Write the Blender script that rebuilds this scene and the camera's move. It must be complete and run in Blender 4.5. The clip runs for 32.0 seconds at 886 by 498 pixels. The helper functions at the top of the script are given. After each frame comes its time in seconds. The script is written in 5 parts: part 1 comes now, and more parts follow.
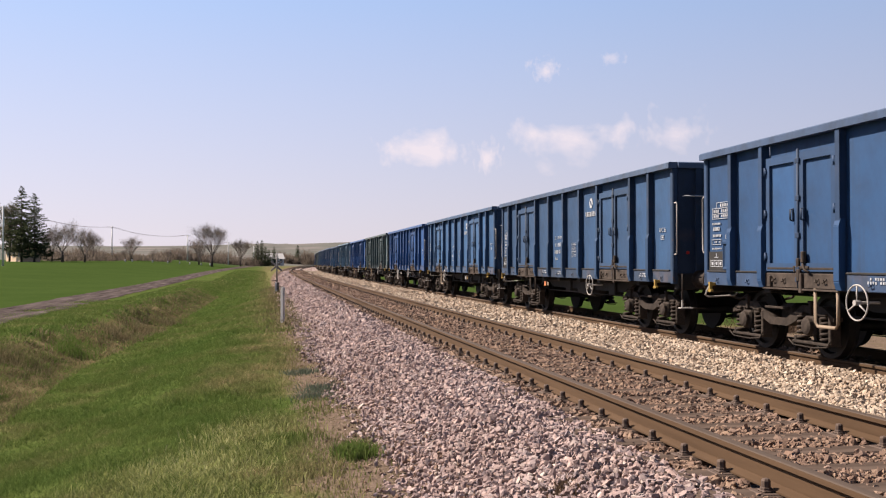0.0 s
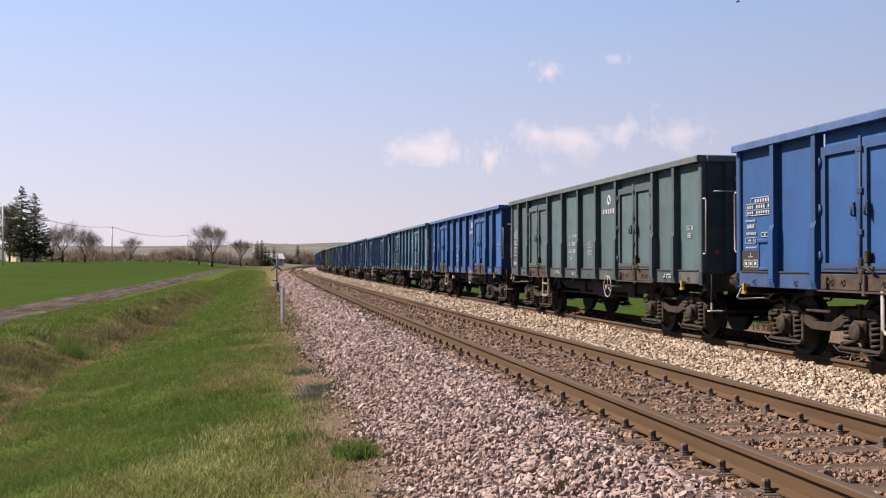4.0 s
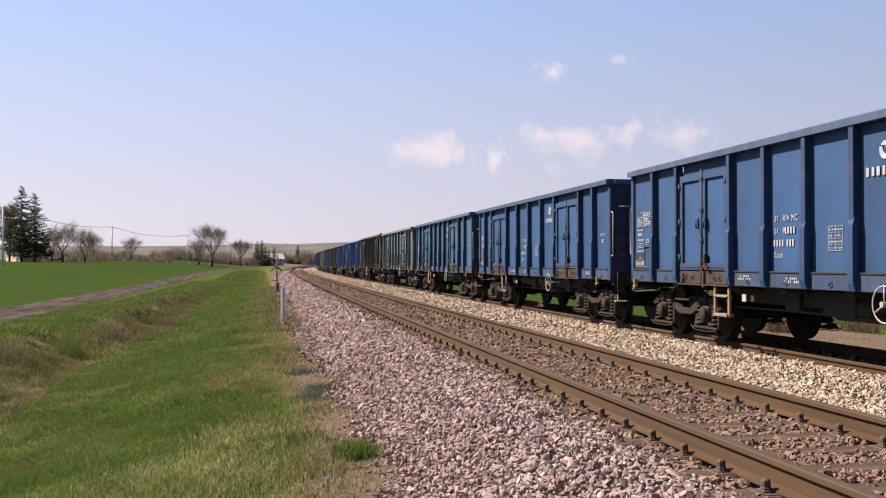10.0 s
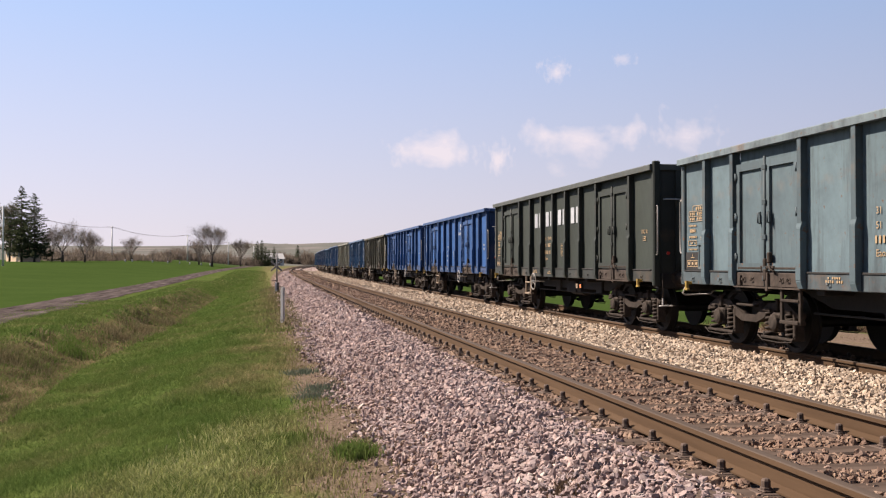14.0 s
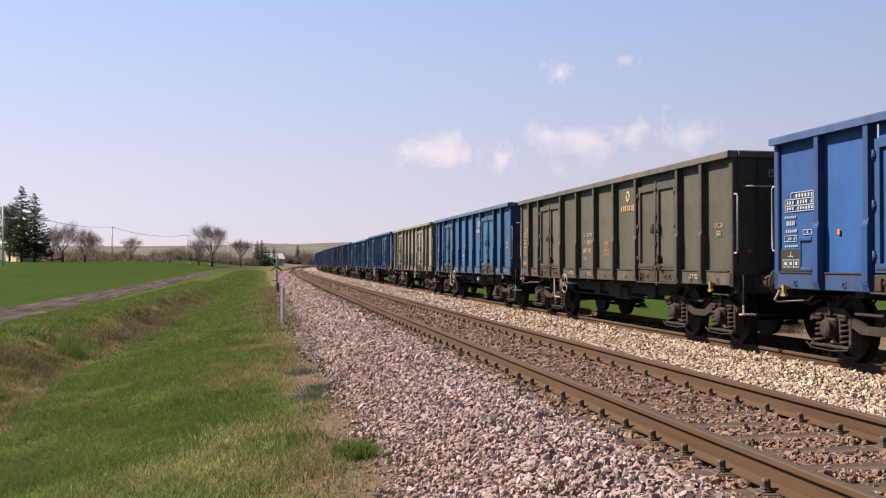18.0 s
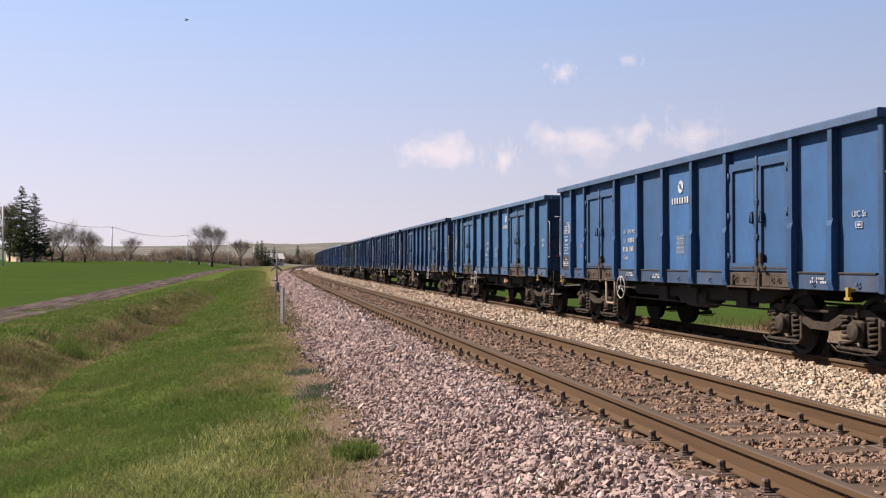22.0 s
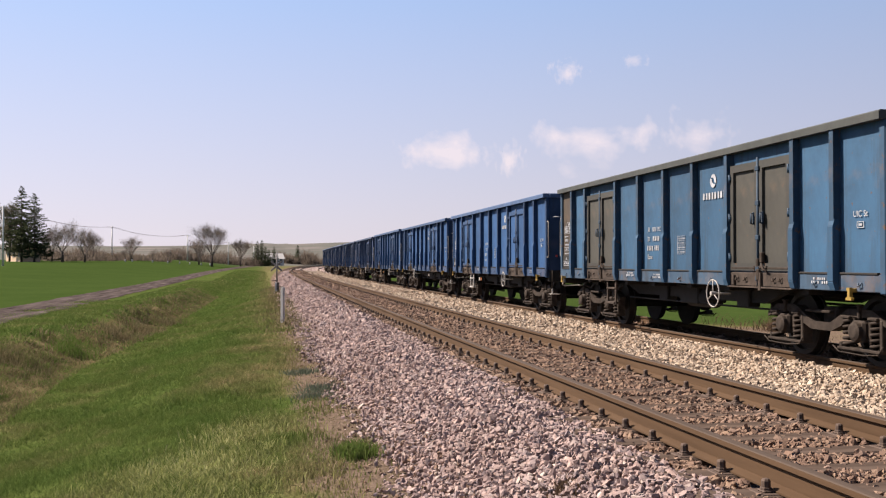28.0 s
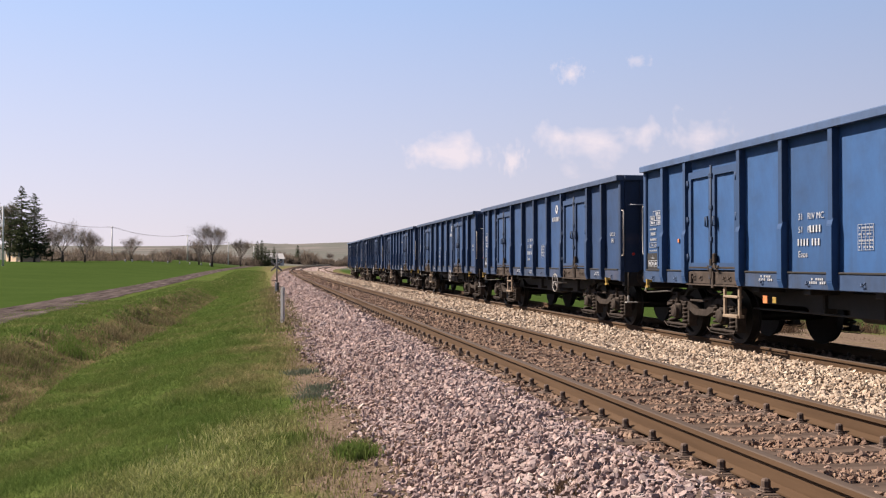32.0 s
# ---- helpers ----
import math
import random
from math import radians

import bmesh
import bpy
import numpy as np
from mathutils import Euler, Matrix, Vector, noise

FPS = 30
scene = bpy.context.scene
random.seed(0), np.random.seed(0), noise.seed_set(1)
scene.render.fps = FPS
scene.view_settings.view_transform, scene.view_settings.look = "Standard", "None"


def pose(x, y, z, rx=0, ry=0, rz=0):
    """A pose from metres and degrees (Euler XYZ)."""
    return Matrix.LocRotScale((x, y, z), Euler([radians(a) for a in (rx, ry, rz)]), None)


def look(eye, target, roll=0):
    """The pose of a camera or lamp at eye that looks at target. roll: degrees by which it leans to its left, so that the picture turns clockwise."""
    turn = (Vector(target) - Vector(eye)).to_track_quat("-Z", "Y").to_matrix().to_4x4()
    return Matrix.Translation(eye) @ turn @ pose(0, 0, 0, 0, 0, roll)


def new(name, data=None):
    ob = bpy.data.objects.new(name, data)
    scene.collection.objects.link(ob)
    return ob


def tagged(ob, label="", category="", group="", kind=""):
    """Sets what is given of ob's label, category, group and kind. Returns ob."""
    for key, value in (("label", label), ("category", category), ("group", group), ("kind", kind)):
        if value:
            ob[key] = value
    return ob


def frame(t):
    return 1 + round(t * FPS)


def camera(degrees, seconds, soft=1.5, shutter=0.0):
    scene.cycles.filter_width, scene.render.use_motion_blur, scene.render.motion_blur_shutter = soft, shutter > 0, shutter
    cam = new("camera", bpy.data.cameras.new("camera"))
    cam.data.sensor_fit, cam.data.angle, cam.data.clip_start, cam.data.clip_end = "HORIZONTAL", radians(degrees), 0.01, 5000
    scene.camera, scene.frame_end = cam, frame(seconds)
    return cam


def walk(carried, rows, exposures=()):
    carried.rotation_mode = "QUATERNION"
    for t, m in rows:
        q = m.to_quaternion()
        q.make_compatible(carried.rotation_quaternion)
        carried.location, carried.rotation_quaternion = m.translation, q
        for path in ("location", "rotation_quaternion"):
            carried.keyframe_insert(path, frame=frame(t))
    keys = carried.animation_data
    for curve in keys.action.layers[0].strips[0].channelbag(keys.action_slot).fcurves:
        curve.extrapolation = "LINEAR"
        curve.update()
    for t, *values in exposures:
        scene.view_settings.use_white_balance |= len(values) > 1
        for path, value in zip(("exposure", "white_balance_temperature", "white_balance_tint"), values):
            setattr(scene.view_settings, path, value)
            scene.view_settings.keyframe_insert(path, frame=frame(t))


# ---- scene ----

# the camera stands still on a tripod beside the line
EYE = Vector((0.0, 0.0, 1.123))
YAW, PITCH = 0.1847, 0.0147
AIM = EYE + Vector((math.sin(YAW) * math.cos(PITCH), math.cos(YAW) * math.cos(PITCH), math.sin(PITCH)))
cam = camera(49.27, 32.0, soft=1.2)
walk(cam, [(0.0, look(EYE, AIM)), (32.0, look(EYE, AIM))],
     exposures=[(0.0, 1.4, 6600, 15), (32.0, 1.4, 6600, 15)])

# ---- light ----
SUN_EL, SUN_AZ = radians(44), radians(-60)      # azimuth from +y, clockwise positive
world = bpy.data.worlds.new("sky")
scene.world = world
world.use_nodes = True
wn = world.node_tree.nodes
sky = wn.new("ShaderNodeTexSky")
sky.sky_type, sky.sun_disc = "NISHITA", False
sky.sun_elevation, sky.sun_rotation = SUN_EL, SUN_AZ
sky.air_density, sky.dust_density, sky.ozone_density = 1.0, 1.0, 2.0
bg = wn["Background"]
bg.inputs["Strength"].default_value = 0.05
wl = world.node_tree.links
# spring haze: the sky pales evenly towards the horizon
wc, ws = wn.new("ShaderNodeTexCoord"), wn.new("ShaderNodeSeparateXYZ")
wl.new(wc.outputs["Generated"], ws.inputs[0])
haze, share, blend = wn.new("ShaderNodeValToRGB"), wn.new("ShaderNodeValToRGB"), wn.new("ShaderNodeMix")
for e, (p, c) in zip(haze.color_ramp.elements, ((0.0, (5.4, 5.05, 5.45)), (0.28, (2.95, 4.25, 6.65)))):
    e.position, e.color = p, (*c, 1)
for e, (p, c) in zip(share.color_ramp.elements, ((0.27, 0.92), (0.5, 0.0))):
    e.position, e.color = p, (c, c, c, 1)
blend.data_type = "RGBA"
wl.new(ws.outputs["Z"], haze.inputs[0])
wl.new(ws.outputs["Z"], share.inputs[0])
wl.new(share.outputs[0], blend.inputs[0])
wl.new(sky.outputs[0], blend.inputs[6])
# the haze is brighter on the side of the sun
toward, gain, tint = wn.new("ShaderNodeVectorMath"), wn.new("ShaderNodeMath"), wn.new("ShaderNodeMix")
toward.operation, gain.operation = "DOT_PRODUCT", "MULTIPLY_ADD"
toward.inputs[1].default_value = (math.sin(SUN_AZ), math.cos(SUN_AZ), 0)
gain.inputs[1].default_value, gain.inputs[2].default_value = 0.38, 0.91
tint.data_type, tint.blend_type = "RGBA", "MULTIPLY"
tint.inputs[0].default_value = 1.0
wl.new(wc.outputs["Generated"], toward.inputs[0])
wl.new(toward.outputs["Value"], gain.inputs[0])
wl.new(haze.outputs[0], tint.inputs[6])
wl.new(gain.outputs[0], tint.inputs[7])
wl.new(tint.outputs[2], blend.inputs[7])
wl.new(blend.outputs[2], bg.inputs["Color"])
sun = new("sun", bpy.data.lights.new("sun", "SUN"))
sun.data.energy, sun.data.angle, sun.data.color = 5.0, radians(0.6), (1.0, 0.9, 0.77)
to_sun = Vector((math.sin(SUN_AZ) * math.cos(SUN_EL), math.cos(SUN_AZ) * math.cos(SUN_EL), math.sin(SUN_EL)))
sun.matrix_world = look(to_sun * 200, (0, 0, 0))


# ---- mesh helpers ----
class Shape:
    """Gathers vertices and faces of one mesh."""

    def __init__(self):
        self.v, self.f, self.s = [], [], []

    def add(self, verts, faces, smooth=False):
        n = len(self.v)
        self.v += [tuple(p) for p in verts]
        self.f += [tuple(i + n for i in f) for f in faces]
        self.s += [smooth] * len(faces)
        return self

    def box(self, x0, x1, y0, y1, z0, z1, c=0.0):
        """A box; c chamfers its edges."""
        if c <= 0:
            v = [(x, y, z) for x in (x0, x1) for y in (y0, y1) for z in (z0, z1)]
            return self.add(v, [(0, 1, 3, 2), (4, 6, 7, 5), (0, 4, 5, 1), (2, 3, 7, 6), (0, 2, 6, 4), (1, 5, 7, 3)])
        c = min(c, 0.45 * min(x1 - x0, y1 - y0, z1 - z0))
        X, Y, Z, v, idx = (x0, x1), (y0, y1), (z0, z1), [], {}
        for i in (0, 1):
            for j in (0, 1):
                for k in (0, 1):
                    for a in (0, 1, 2):
                        p = [X[i] + (c if i == 0 else -c), Y[j] + (c if j == 0 else -c), Z[k] + (c if k == 0 else -c)]
                        p[a] = (X[i], Y[j], Z[k])[a]
                        idx[i, j, k, a] = len(v)
                        v.append(p)
        f = []
        for a in (0, 1, 2):
            b, d = [q for q in (0, 1, 2) if q != a]
            for s in (0, 1):
                ring = []
                for m, n in ((0, 0), (1, 0), (1, 1), (0, 1)):
                    q = [0, 0, 0]
                    q[a], q[b], q[d] = s, m, n
                    ring.append(idx[(*q, a)])
                f.append(tuple(ring))
            for m in (0, 1):
                for n in (0, 1):
                    q0, q1 = [0, 0, 0], [0, 0, 0]
                    q0[b], q0[d], q1[b], q1[d] = m, n, m, n
                    q1[a] = 1
                    f.append((idx[(*q0, b)], idx[(*q1, b)], idx[(*q1, d)], idx[(*q0, d)]))
        f += [tuple(idx[i, j, k, a] for a in (0, 1, 2)) for i in (0, 1) for j in (0, 1) for k in (0, 1)]
        return self.add(v, f)

    def tube(self, pts, radii, sides=8, caps=True, smooth=True):
        """A tube along points with a radius at each."""
        pts = [Vector(p) for p in pts]
        if not isinstance(radii, (list, tuple)):
            radii = [radii] * len(pts)
        v, f = [], []
        for i, p in enumerate(pts):
            d = (pts[min(i + 1, len(pts) - 1)] - pts[max(i - 1, 0)]).normalized()
            a = d.cross(Vector((0, 0, 1)) if abs(d.z) < 0.9 else Vector((1, 0, 0))).normalized()
            b = d.cross(a)
            for k in range(sides):
                w = 2 * math.pi * k / sides
                v.append(p + radii[i] * (a * math.cos(w) + b * math.sin(w)))
        for i in range(len(pts) - 1):
            for k in range(sides):
                m = (k + 1) % sides
                f.append((i * sides + k, i * sides + m, (i + 1) * sides + m, (i + 1) * sides + k))
        self.add(v, f, smooth)
        if caps:
            n = len(self.v) - len(v)
            self.f += [tuple(n + k for k in range(sides))[::-1], tuple(n + (len(pts) - 1) * sides + k for k in range(sides))]
            self.s += [False, False]
        return self

    def rod(self, a, b, r, sides=10):
        return self.tube([a, b], r, sides)

    def ring(self, c, axis, R, r, n=24, sides=6):
        """A torus."""
        c, axis = Vector(c), Vector(axis).normalized()
        a = axis.orthogonal().normalized()
        b = axis.cross(a)
        v, f = [], []
        for i in range(n):
            w = 2 * math.pi * i / n
            o = a * math.cos(w) + b * math.sin(w)
            for k in range(sides):
                u = 2 * math.pi * k / sides
                v.append(c + o * (R + r * math.cos(u)) + axis * r * math.sin(u))
        for i in range(n):
            for k in range(sides):
                j, m = (i + 1) % n, (k + 1) % sides
                f.append((i * sides + k, j * sides + k, j * sides + m, i * sides + m))
        return self.add(v, f, True)

    def lathe(self, c, axis, profile, n=20):
        """A turned body: profile of (along the axis, radius)."""
        c, axis = Vector(c), Vector(axis).normalized()
        a = axis.orthogonal().normalized()
        b = axis.cross(a)
        v, f = [], []
        for h, r in profile:
            for i in range(n):
                w = 2 * math.pi * i / n
                v.append(c + axis * h + r * (a * math.cos(w) + b * math.sin(w)))
        for j in range(len(profile) - 1):
            for i in range(n):
                m = (i + 1) % n
                f.append((j * n + i, j * n + m, (j + 1) * n + m, (j + 1) * n + i))
        f += [tuple(range(n))[::-1], tuple((len(profile) - 1) * n + i for i in range(n))]
        return self.add(v, f)

    def prism(self, poly, axis, a, b):
        """A flat outline pushed along an axis (0, 1 or 2) from a to b."""
        n, v = len(poly), []
        for h in (a, b):
            for p in poly:
                q = list(p)
                q.insert(axis, h)
                v.append(q)
        f = [tuple(range(n))[::-1], tuple(range(n, 2 * n))]
        f += [(i, (i + 1) % n, n + (i + 1) % n, n + i) for i in range(n)]
        return self.add(v, f)

    def mesh(self, name, *mats):
        me = bpy.data.meshes.new(name)
        me.from_pydata(self.v, [], self.f)
        for m in mats:
            me.materials.append(m)
        me.polygons.foreach_set("use_smooth", self.s)
        bm = bmesh.new()
        bm.from_mesh(me)
        bmesh.ops.recalc_face_normals(bm, faces=bm.faces)
        bm.to_mesh(me)
        bm.free()
        return me


def big_mesh(name, verts, faces, mat):
    """A mesh from numpy arrays; all faces have the same number of corners."""
    me = bpy.data.meshes.new(name)
    n, k = faces.shape
    me.vertices.add(len(verts))
    me.vertices.foreach_set("co", np.ascontiguousarray(verts, np.float32).ravel())
    me.loops.add(n * k)
    me.loops.foreach_set("vertex_index", np.ascontiguousarray(faces, np.int32).ravel())
    me.polygons.add(n)
    me.polygons.foreach_set("loop_start", np.arange(0, n * k, k, dtype=np.int32))
    me.update(calc_edges=True)
    me.materials.append(mat)
    me.polygons.foreach_set("use_smooth", [False] * n)
    return me


def part(name, mesh, parent, label="", at=None):
    ob = new(name, mesh)
    ob.parent = parent
    if at is not None:
        ob.matrix_basis = at
    if label:
        tagged(ob, label)
    return ob


def thing(name, label, category, at=None, group="", kind="", mesh=None):
    ob = new(name, mesh)
    if at is not None:
        ob.matrix_basis = at
    return tagged(ob, label, category, group, kind)


# ---- materials ----
def material(name, rough=0.8, metal=0.0):
    m = bpy.data.materials.new(name)
    m.use_nodes = True
    b = m.node_tree.nodes["Principled BSDF"]
    b.inputs["Roughness"].default_value = rough
    b.inputs["Metallic"].default_value = metal
    if rough > 0.83:
        b.inputs["Specular IOR Level"].default_value = 0.0 if rough > 0.92 else 0.12
    return m, m.node_tree.nodes, m.node_tree.links, b


def ramp(n, l, value, stops):
    r = n.new("ShaderNodeValToRGB")
    while len(r.color_ramp.elements) < len(stops):
        r.color_ramp.elements.new(0.5)
    for e, (p, c) in zip(r.color_ramp.elements, stops):
        e.position, e.color = p, (*c, 1) if len(c) == 3 else c
    l.new(value, r.inputs[0])
    return r.outputs[0]


def noise_out(n, l, scale, detail=4, rough=0.6, space="Object", stretch=(1, 1, 1), out=0):
    t = n.new("ShaderNodeTexCoord")
    mp = n.new("ShaderNodeMapping")
    mp.inputs["Scale"].default_value = stretch
    l.new(t.outputs[space], mp.inputs[0])
    x = n.new("ShaderNodeTexNoise")
    x.inputs["Scale"].default_value, x.inputs["Detail"].default_value = scale, detail
    x.inputs["Roughness"].default_value = rough
    l.new(mp.outputs[0], x.inputs["Vector"])
    return x.outputs[out]


def mix(n, l, fac, a, b, mode="MIX"):
    x = n.new("ShaderNodeMix")
    x.data_type, x.blend_type = "RGBA", mode
    for s, val in ((x.inputs[0], fac), (x.inputs[6], a), (x.inputs[7], b)):
        if isinstance(val, (int, float)):
            s.default_value = val
        elif isinstance(val, tuple):
            s.default_value = (*val, 1)
        else:
            l.new(val, s)
    return x.outputs[2]


def arith(n, l, op, a, b=0.0, c=0.0, clamp=False):
    x = n.new("ShaderNodeMath")
    x.operation, x.use_clamp = op, clamp
    for s, val in zip(x.inputs, (a, b, c)):
        if isinstance(val, (int, float)):
            s.default_value = val
        else:
            l.new(val, s)
    return x.outputs[0]


def bump(n, l, bsdf, height, strength=0.3, dist=0.01):
    x = n.new("ShaderNodeBump")
    x.inputs["Strength"].default_value, x.inputs["Distance"].default_value = strength, dist
    l.new(height, x.inputs["Height"])
    l.new(x.outputs[0], bsdf.inputs["Normal"])


def speckled(name, dark, light, scale, rough=0.85, metal=0.0, relief=0.3, dist=0.01, big=0.15, stretch=(1, 1, 1)):
    """A grainy surface between two colours, at a fine and a coarse scale."""
    m, n, l, b = material(name, rough, metal)
    fine = noise_out(n, l, scale, 6, 0.7, "Object", stretch)
    coarse = noise_out(n, l, scale * big, 3, 0.6, "Object", stretch)
    f = arith(n, l, "ADD", arith(n, l, "MULTIPLY", fine, 0.6), arith(n, l, "MULTIPLY", coarse, 0.4))
    l.new(ramp(n, l, f, [(0.3, dark), (0.7, light)]), b.inputs["Base Color"])
    bump(n, l, b, fine, relief, dist)
    return m


def paint_material():
    """Wagon paint: the colour of the object, faded, streaked, scuffed and rusty."""
    m, n, l, b = material("wagon_paint", 0.55)
    b.inputs["Specular IOR Level"].default_value = 0.3
    info = n.new("ShaderNodeObjectInfo")
    base = info.outputs["Color"]
    wear = info.outputs["Alpha"]
    cloudy = noise_out(n, l, 1.3, 4, 0.6)
    col = mix(n, l, arith(n, l, "MULTIPLY", cloudy, 0.06), base, (0.096, 0.108, 0.12))
    blotch = ramp(n, l, noise_out(n, l, 2.3, 5, 0.65), [(0.32, (0.8, 0.8, 0.8)), (0.5, (1, 1, 1)), (0.68, (1.17, 1.17, 1.15))])
    col = mix(n, l, 1.0, col, blotch, "MULTIPLY")
    streak = noise_out(n, l, 5.0, 5, 0.7, "Object", (1, 1, 0.12))
    s = ramp(n, l, streak, [(0.5, (0, 0, 0)), (0.72, (1, 1, 1))])
    col = mix(n, l, arith(n, l, "MULTIPLY", s, arith(n, l, "ADD", 0.16, arith(n, l, "MULTIPLY", wear, 0.5))), col, (0.018, 0.0198, 0.021))
    # panels have faded unevenly, and carry scrapes and pale scuffs
    fade = arith(n, l, "ADD", 0.82, arith(n, l, "MULTIPLY", info.outputs["Random"], 0.36))
    col = mix(n, l, 1.0, col, fade, "MULTIPLY")
    scuff = ramp(n, l, noise_out(n, l, 3.1, 8, 0.8, "Object", (1, 0.6, 1.4)), [(0.62, (0, 0, 0)), (0.7, (1, 1, 1))])
    col = mix(n, l, arith(n, l, "MULTIPLY", scuff, arith(n, l, "MULTIPLY", wear, 0.55)), col, (0.114, 0.12, 0.12))
    stain = ramp(n, l, noise_out(n, l, 0.9, 6, 0.7, "Object", (1, 1, 0.55)), [(0.56, (0, 0, 0)), (0.66, (1, 1, 1))])
    col = mix(n, l, arith(n, l, "MULTIPLY", stain, arith(n, l, "MULTIPLY", wear, 0.6)), col, (0.0168, 0.0168, 0.018))
    chip = ramp(n, l, noise_out(n, l, 4.2, 7, 0.72, "Object", (1, 0.75, 0.5)), [(0.635, (0, 0, 0)), (0.665, (1, 1, 1))])
    old = arith(n, l, "MULTIPLY", arith(n, l, "SUBTRACT", wear, 0.45), 1.7, clamp=True)
    col = mix(n, l, arith(n, l, "MULTIPLY", chip, old), col, (0.03, 0.024, 0.018))
    blush = ramp(n, l, noise_out(n, l, 1.1, 5, 0.6, "Object", (1, 1, 1.3)), [(0.58, (0, 0, 0)), (0.75, (1, 1, 1))])
    col = mix(n, l, arith(n, l, "MULTIPLY", blush, arith(n, l, "MULTIPLY", old, 0.55)), col, (0.16, 0.095, 0.05))
    spots = noise_out(n, l, 9.0, 6, 0.75)
    thr = arith(n, l, "SUBTRACT", 0.8, arith(n, l, "MULTIPLY", wear, 0.22))
    rust = arith(n, l, "MULTIPLY", arith(n, l, "SUBTRACT", spots, thr), 14.0, clamp=True)
    col = mix(n, l, rust, col, mix(n, l, cloudy, (0.054, 0.024, 0.012), (0.12, 0.066, 0.036)))
    l.new(col, b.inputs["Base Color"])
    l.new(arith(n, l, "ADD", 0.5, arith(n, l, "MULTIPLY", cloudy, 0.35)), b.inputs["Roughness"])
    bump(n, l, b, arith(n, l, "ADD", noise_out(n, l, 2.2, 2), arith(n, l, "MULTIPLY", spots, 0.15)), 0.25, 0.03)
    return m


def stone_material(name, cols, dirt):
    """Broken stone, each piece a shade of its own."""
    m, n, l, b = material(name, 0.9)
    geo, info = n.new("ShaderNodeNewGeometry"), n.new("ShaderNodeObjectInfo")
    r = arith(n, l, "FRACT", arith(n, l, "ADD", geo.outputs["Random Per Island"], info.outputs["Random"]))
    k = len(cols)
    col = ramp(n, l, r, [(i / (k - 1), c) for i, c in enumerate(cols)])
    g = noise_out(n, l, 60, 4, 0.7)
    col = mix(n, l, arith(n, l, "MULTIPLY", g, 0.5), col, dirt)
    patch = ramp(n, l, noise_out(n, l, 0.7, 3), [(0.4, (0, 0, 0)), (0.7, (1, 1, 1))])
    col = mix(n, l, arith(n, l, "MULTIPLY", patch, 0.25), col, dirt)
    l.new(col, b.inputs["Base Color"])
    bump(n, l, b, g, 0.4, 0.01)
    return m


def verge_colour(n, l):
    """Green, olive and straw growth in patches; browner and drier beside the ballast."""
    t, s = n.new("ShaderNodeTexCoord"), n.new("ShaderNodeSeparateXYZ")
    l.new(t.outputs["Object"], s.inputs[0])
    edge = n.new("ShaderNodeMapRange")
    edge.inputs["From Min"].default_value, edge.inputs["From Max"].default_value = -1.5, 1.2
    edge.inputs["To Min"].default_value, edge.inputs["To Max"].default_value = 0.0, 0.17
    l.new(s.outputs["X"], edge.inputs["Value"])
    patch = arith(n, l, "ADD", arith(n, l, "MULTIPLY", noise_out(n, l, 0.45, 4, 0.65), 0.6), arith(n, l, "MULTIPLY", noise_out(n, l, 2.2, 5, 0.7), 0.4))
    patch = arith(n, l, "ADD", patch, edge.outputs[0])
    return ramp(n, l, patch, [(0.36, (0.047, 0.079, 0.0185)), (0.52, (0.061, 0.087, 0.023)), (0.6, (0.082, 0.094, 0.033)), (0.68, (0.125, 0.116, 0.052)), (0.78, (0.11, 0.086, 0.056))])


def verge_blade_material():
    m, n, l, b = material("verge_blade", 0.93)
    geo = n.new("ShaderNodeNewGeometry")
    shade = ramp(n, l, geo.outputs["Random Per Island"], [(0.0, (0.95, 1.0, 0.9)), (0.5, (1.3, 1.25, 1.25)), (0.85, (1.65, 1.5, 1.65)), (1.0, (2.6, 2.3, 2.8))])
    col = mix(n, l, 1.0, verge_colour(n, l), shade, "MULTIPLY")
    l.new(col, b.inputs["Base Color"])
    tr, mx = n.new("ShaderNodeBsdfTranslucent"), n.new("ShaderNodeMixShader")
    l.new(col, tr.inputs["Color"])
    mx.inputs[0].default_value = 0.45
    l.new(b.outputs[0], mx.inputs[1])
    l.new(tr.outputs[0], mx.inputs[2])
    l.new(mx.outputs[0], n["Material Output"].inputs["Surface"])
    return m


def leaf_material(name, cols, rough=0.93, thin=0.0):
    m, n, l, b = material(name, rough)
    geo = n.new("ShaderNodeNewGeometry")
    k = len(cols)
    col = ramp(n, l, geo.outputs["Random Per Island"], [(i / (k - 1), c) for i, c in enumerate(cols)])
    big = noise_out(n, l, 0.5, 3)
    col = mix(n, l, ramp(n, l, big, [(0.4, (0, 0, 0)), (0.66, (0.72, 0.72, 0.72))]), col, cols[-1])
    l.new(col, b.inputs["Base Color"])
    if thin > 0:
        tr, mx = n.new("ShaderNodeBsdfTranslucent"), n.new("ShaderNodeMixShader")
        l.new(col, tr.inputs["Color"])
        mx.inputs[0].default_value = thin
        l.new(b.outputs[0], mx.inputs[1])
        l.new(tr.outputs[0], mx.inputs[2])
        l.new(mx.outputs[0], n["Material Output"].inputs["Surface"])
    return m


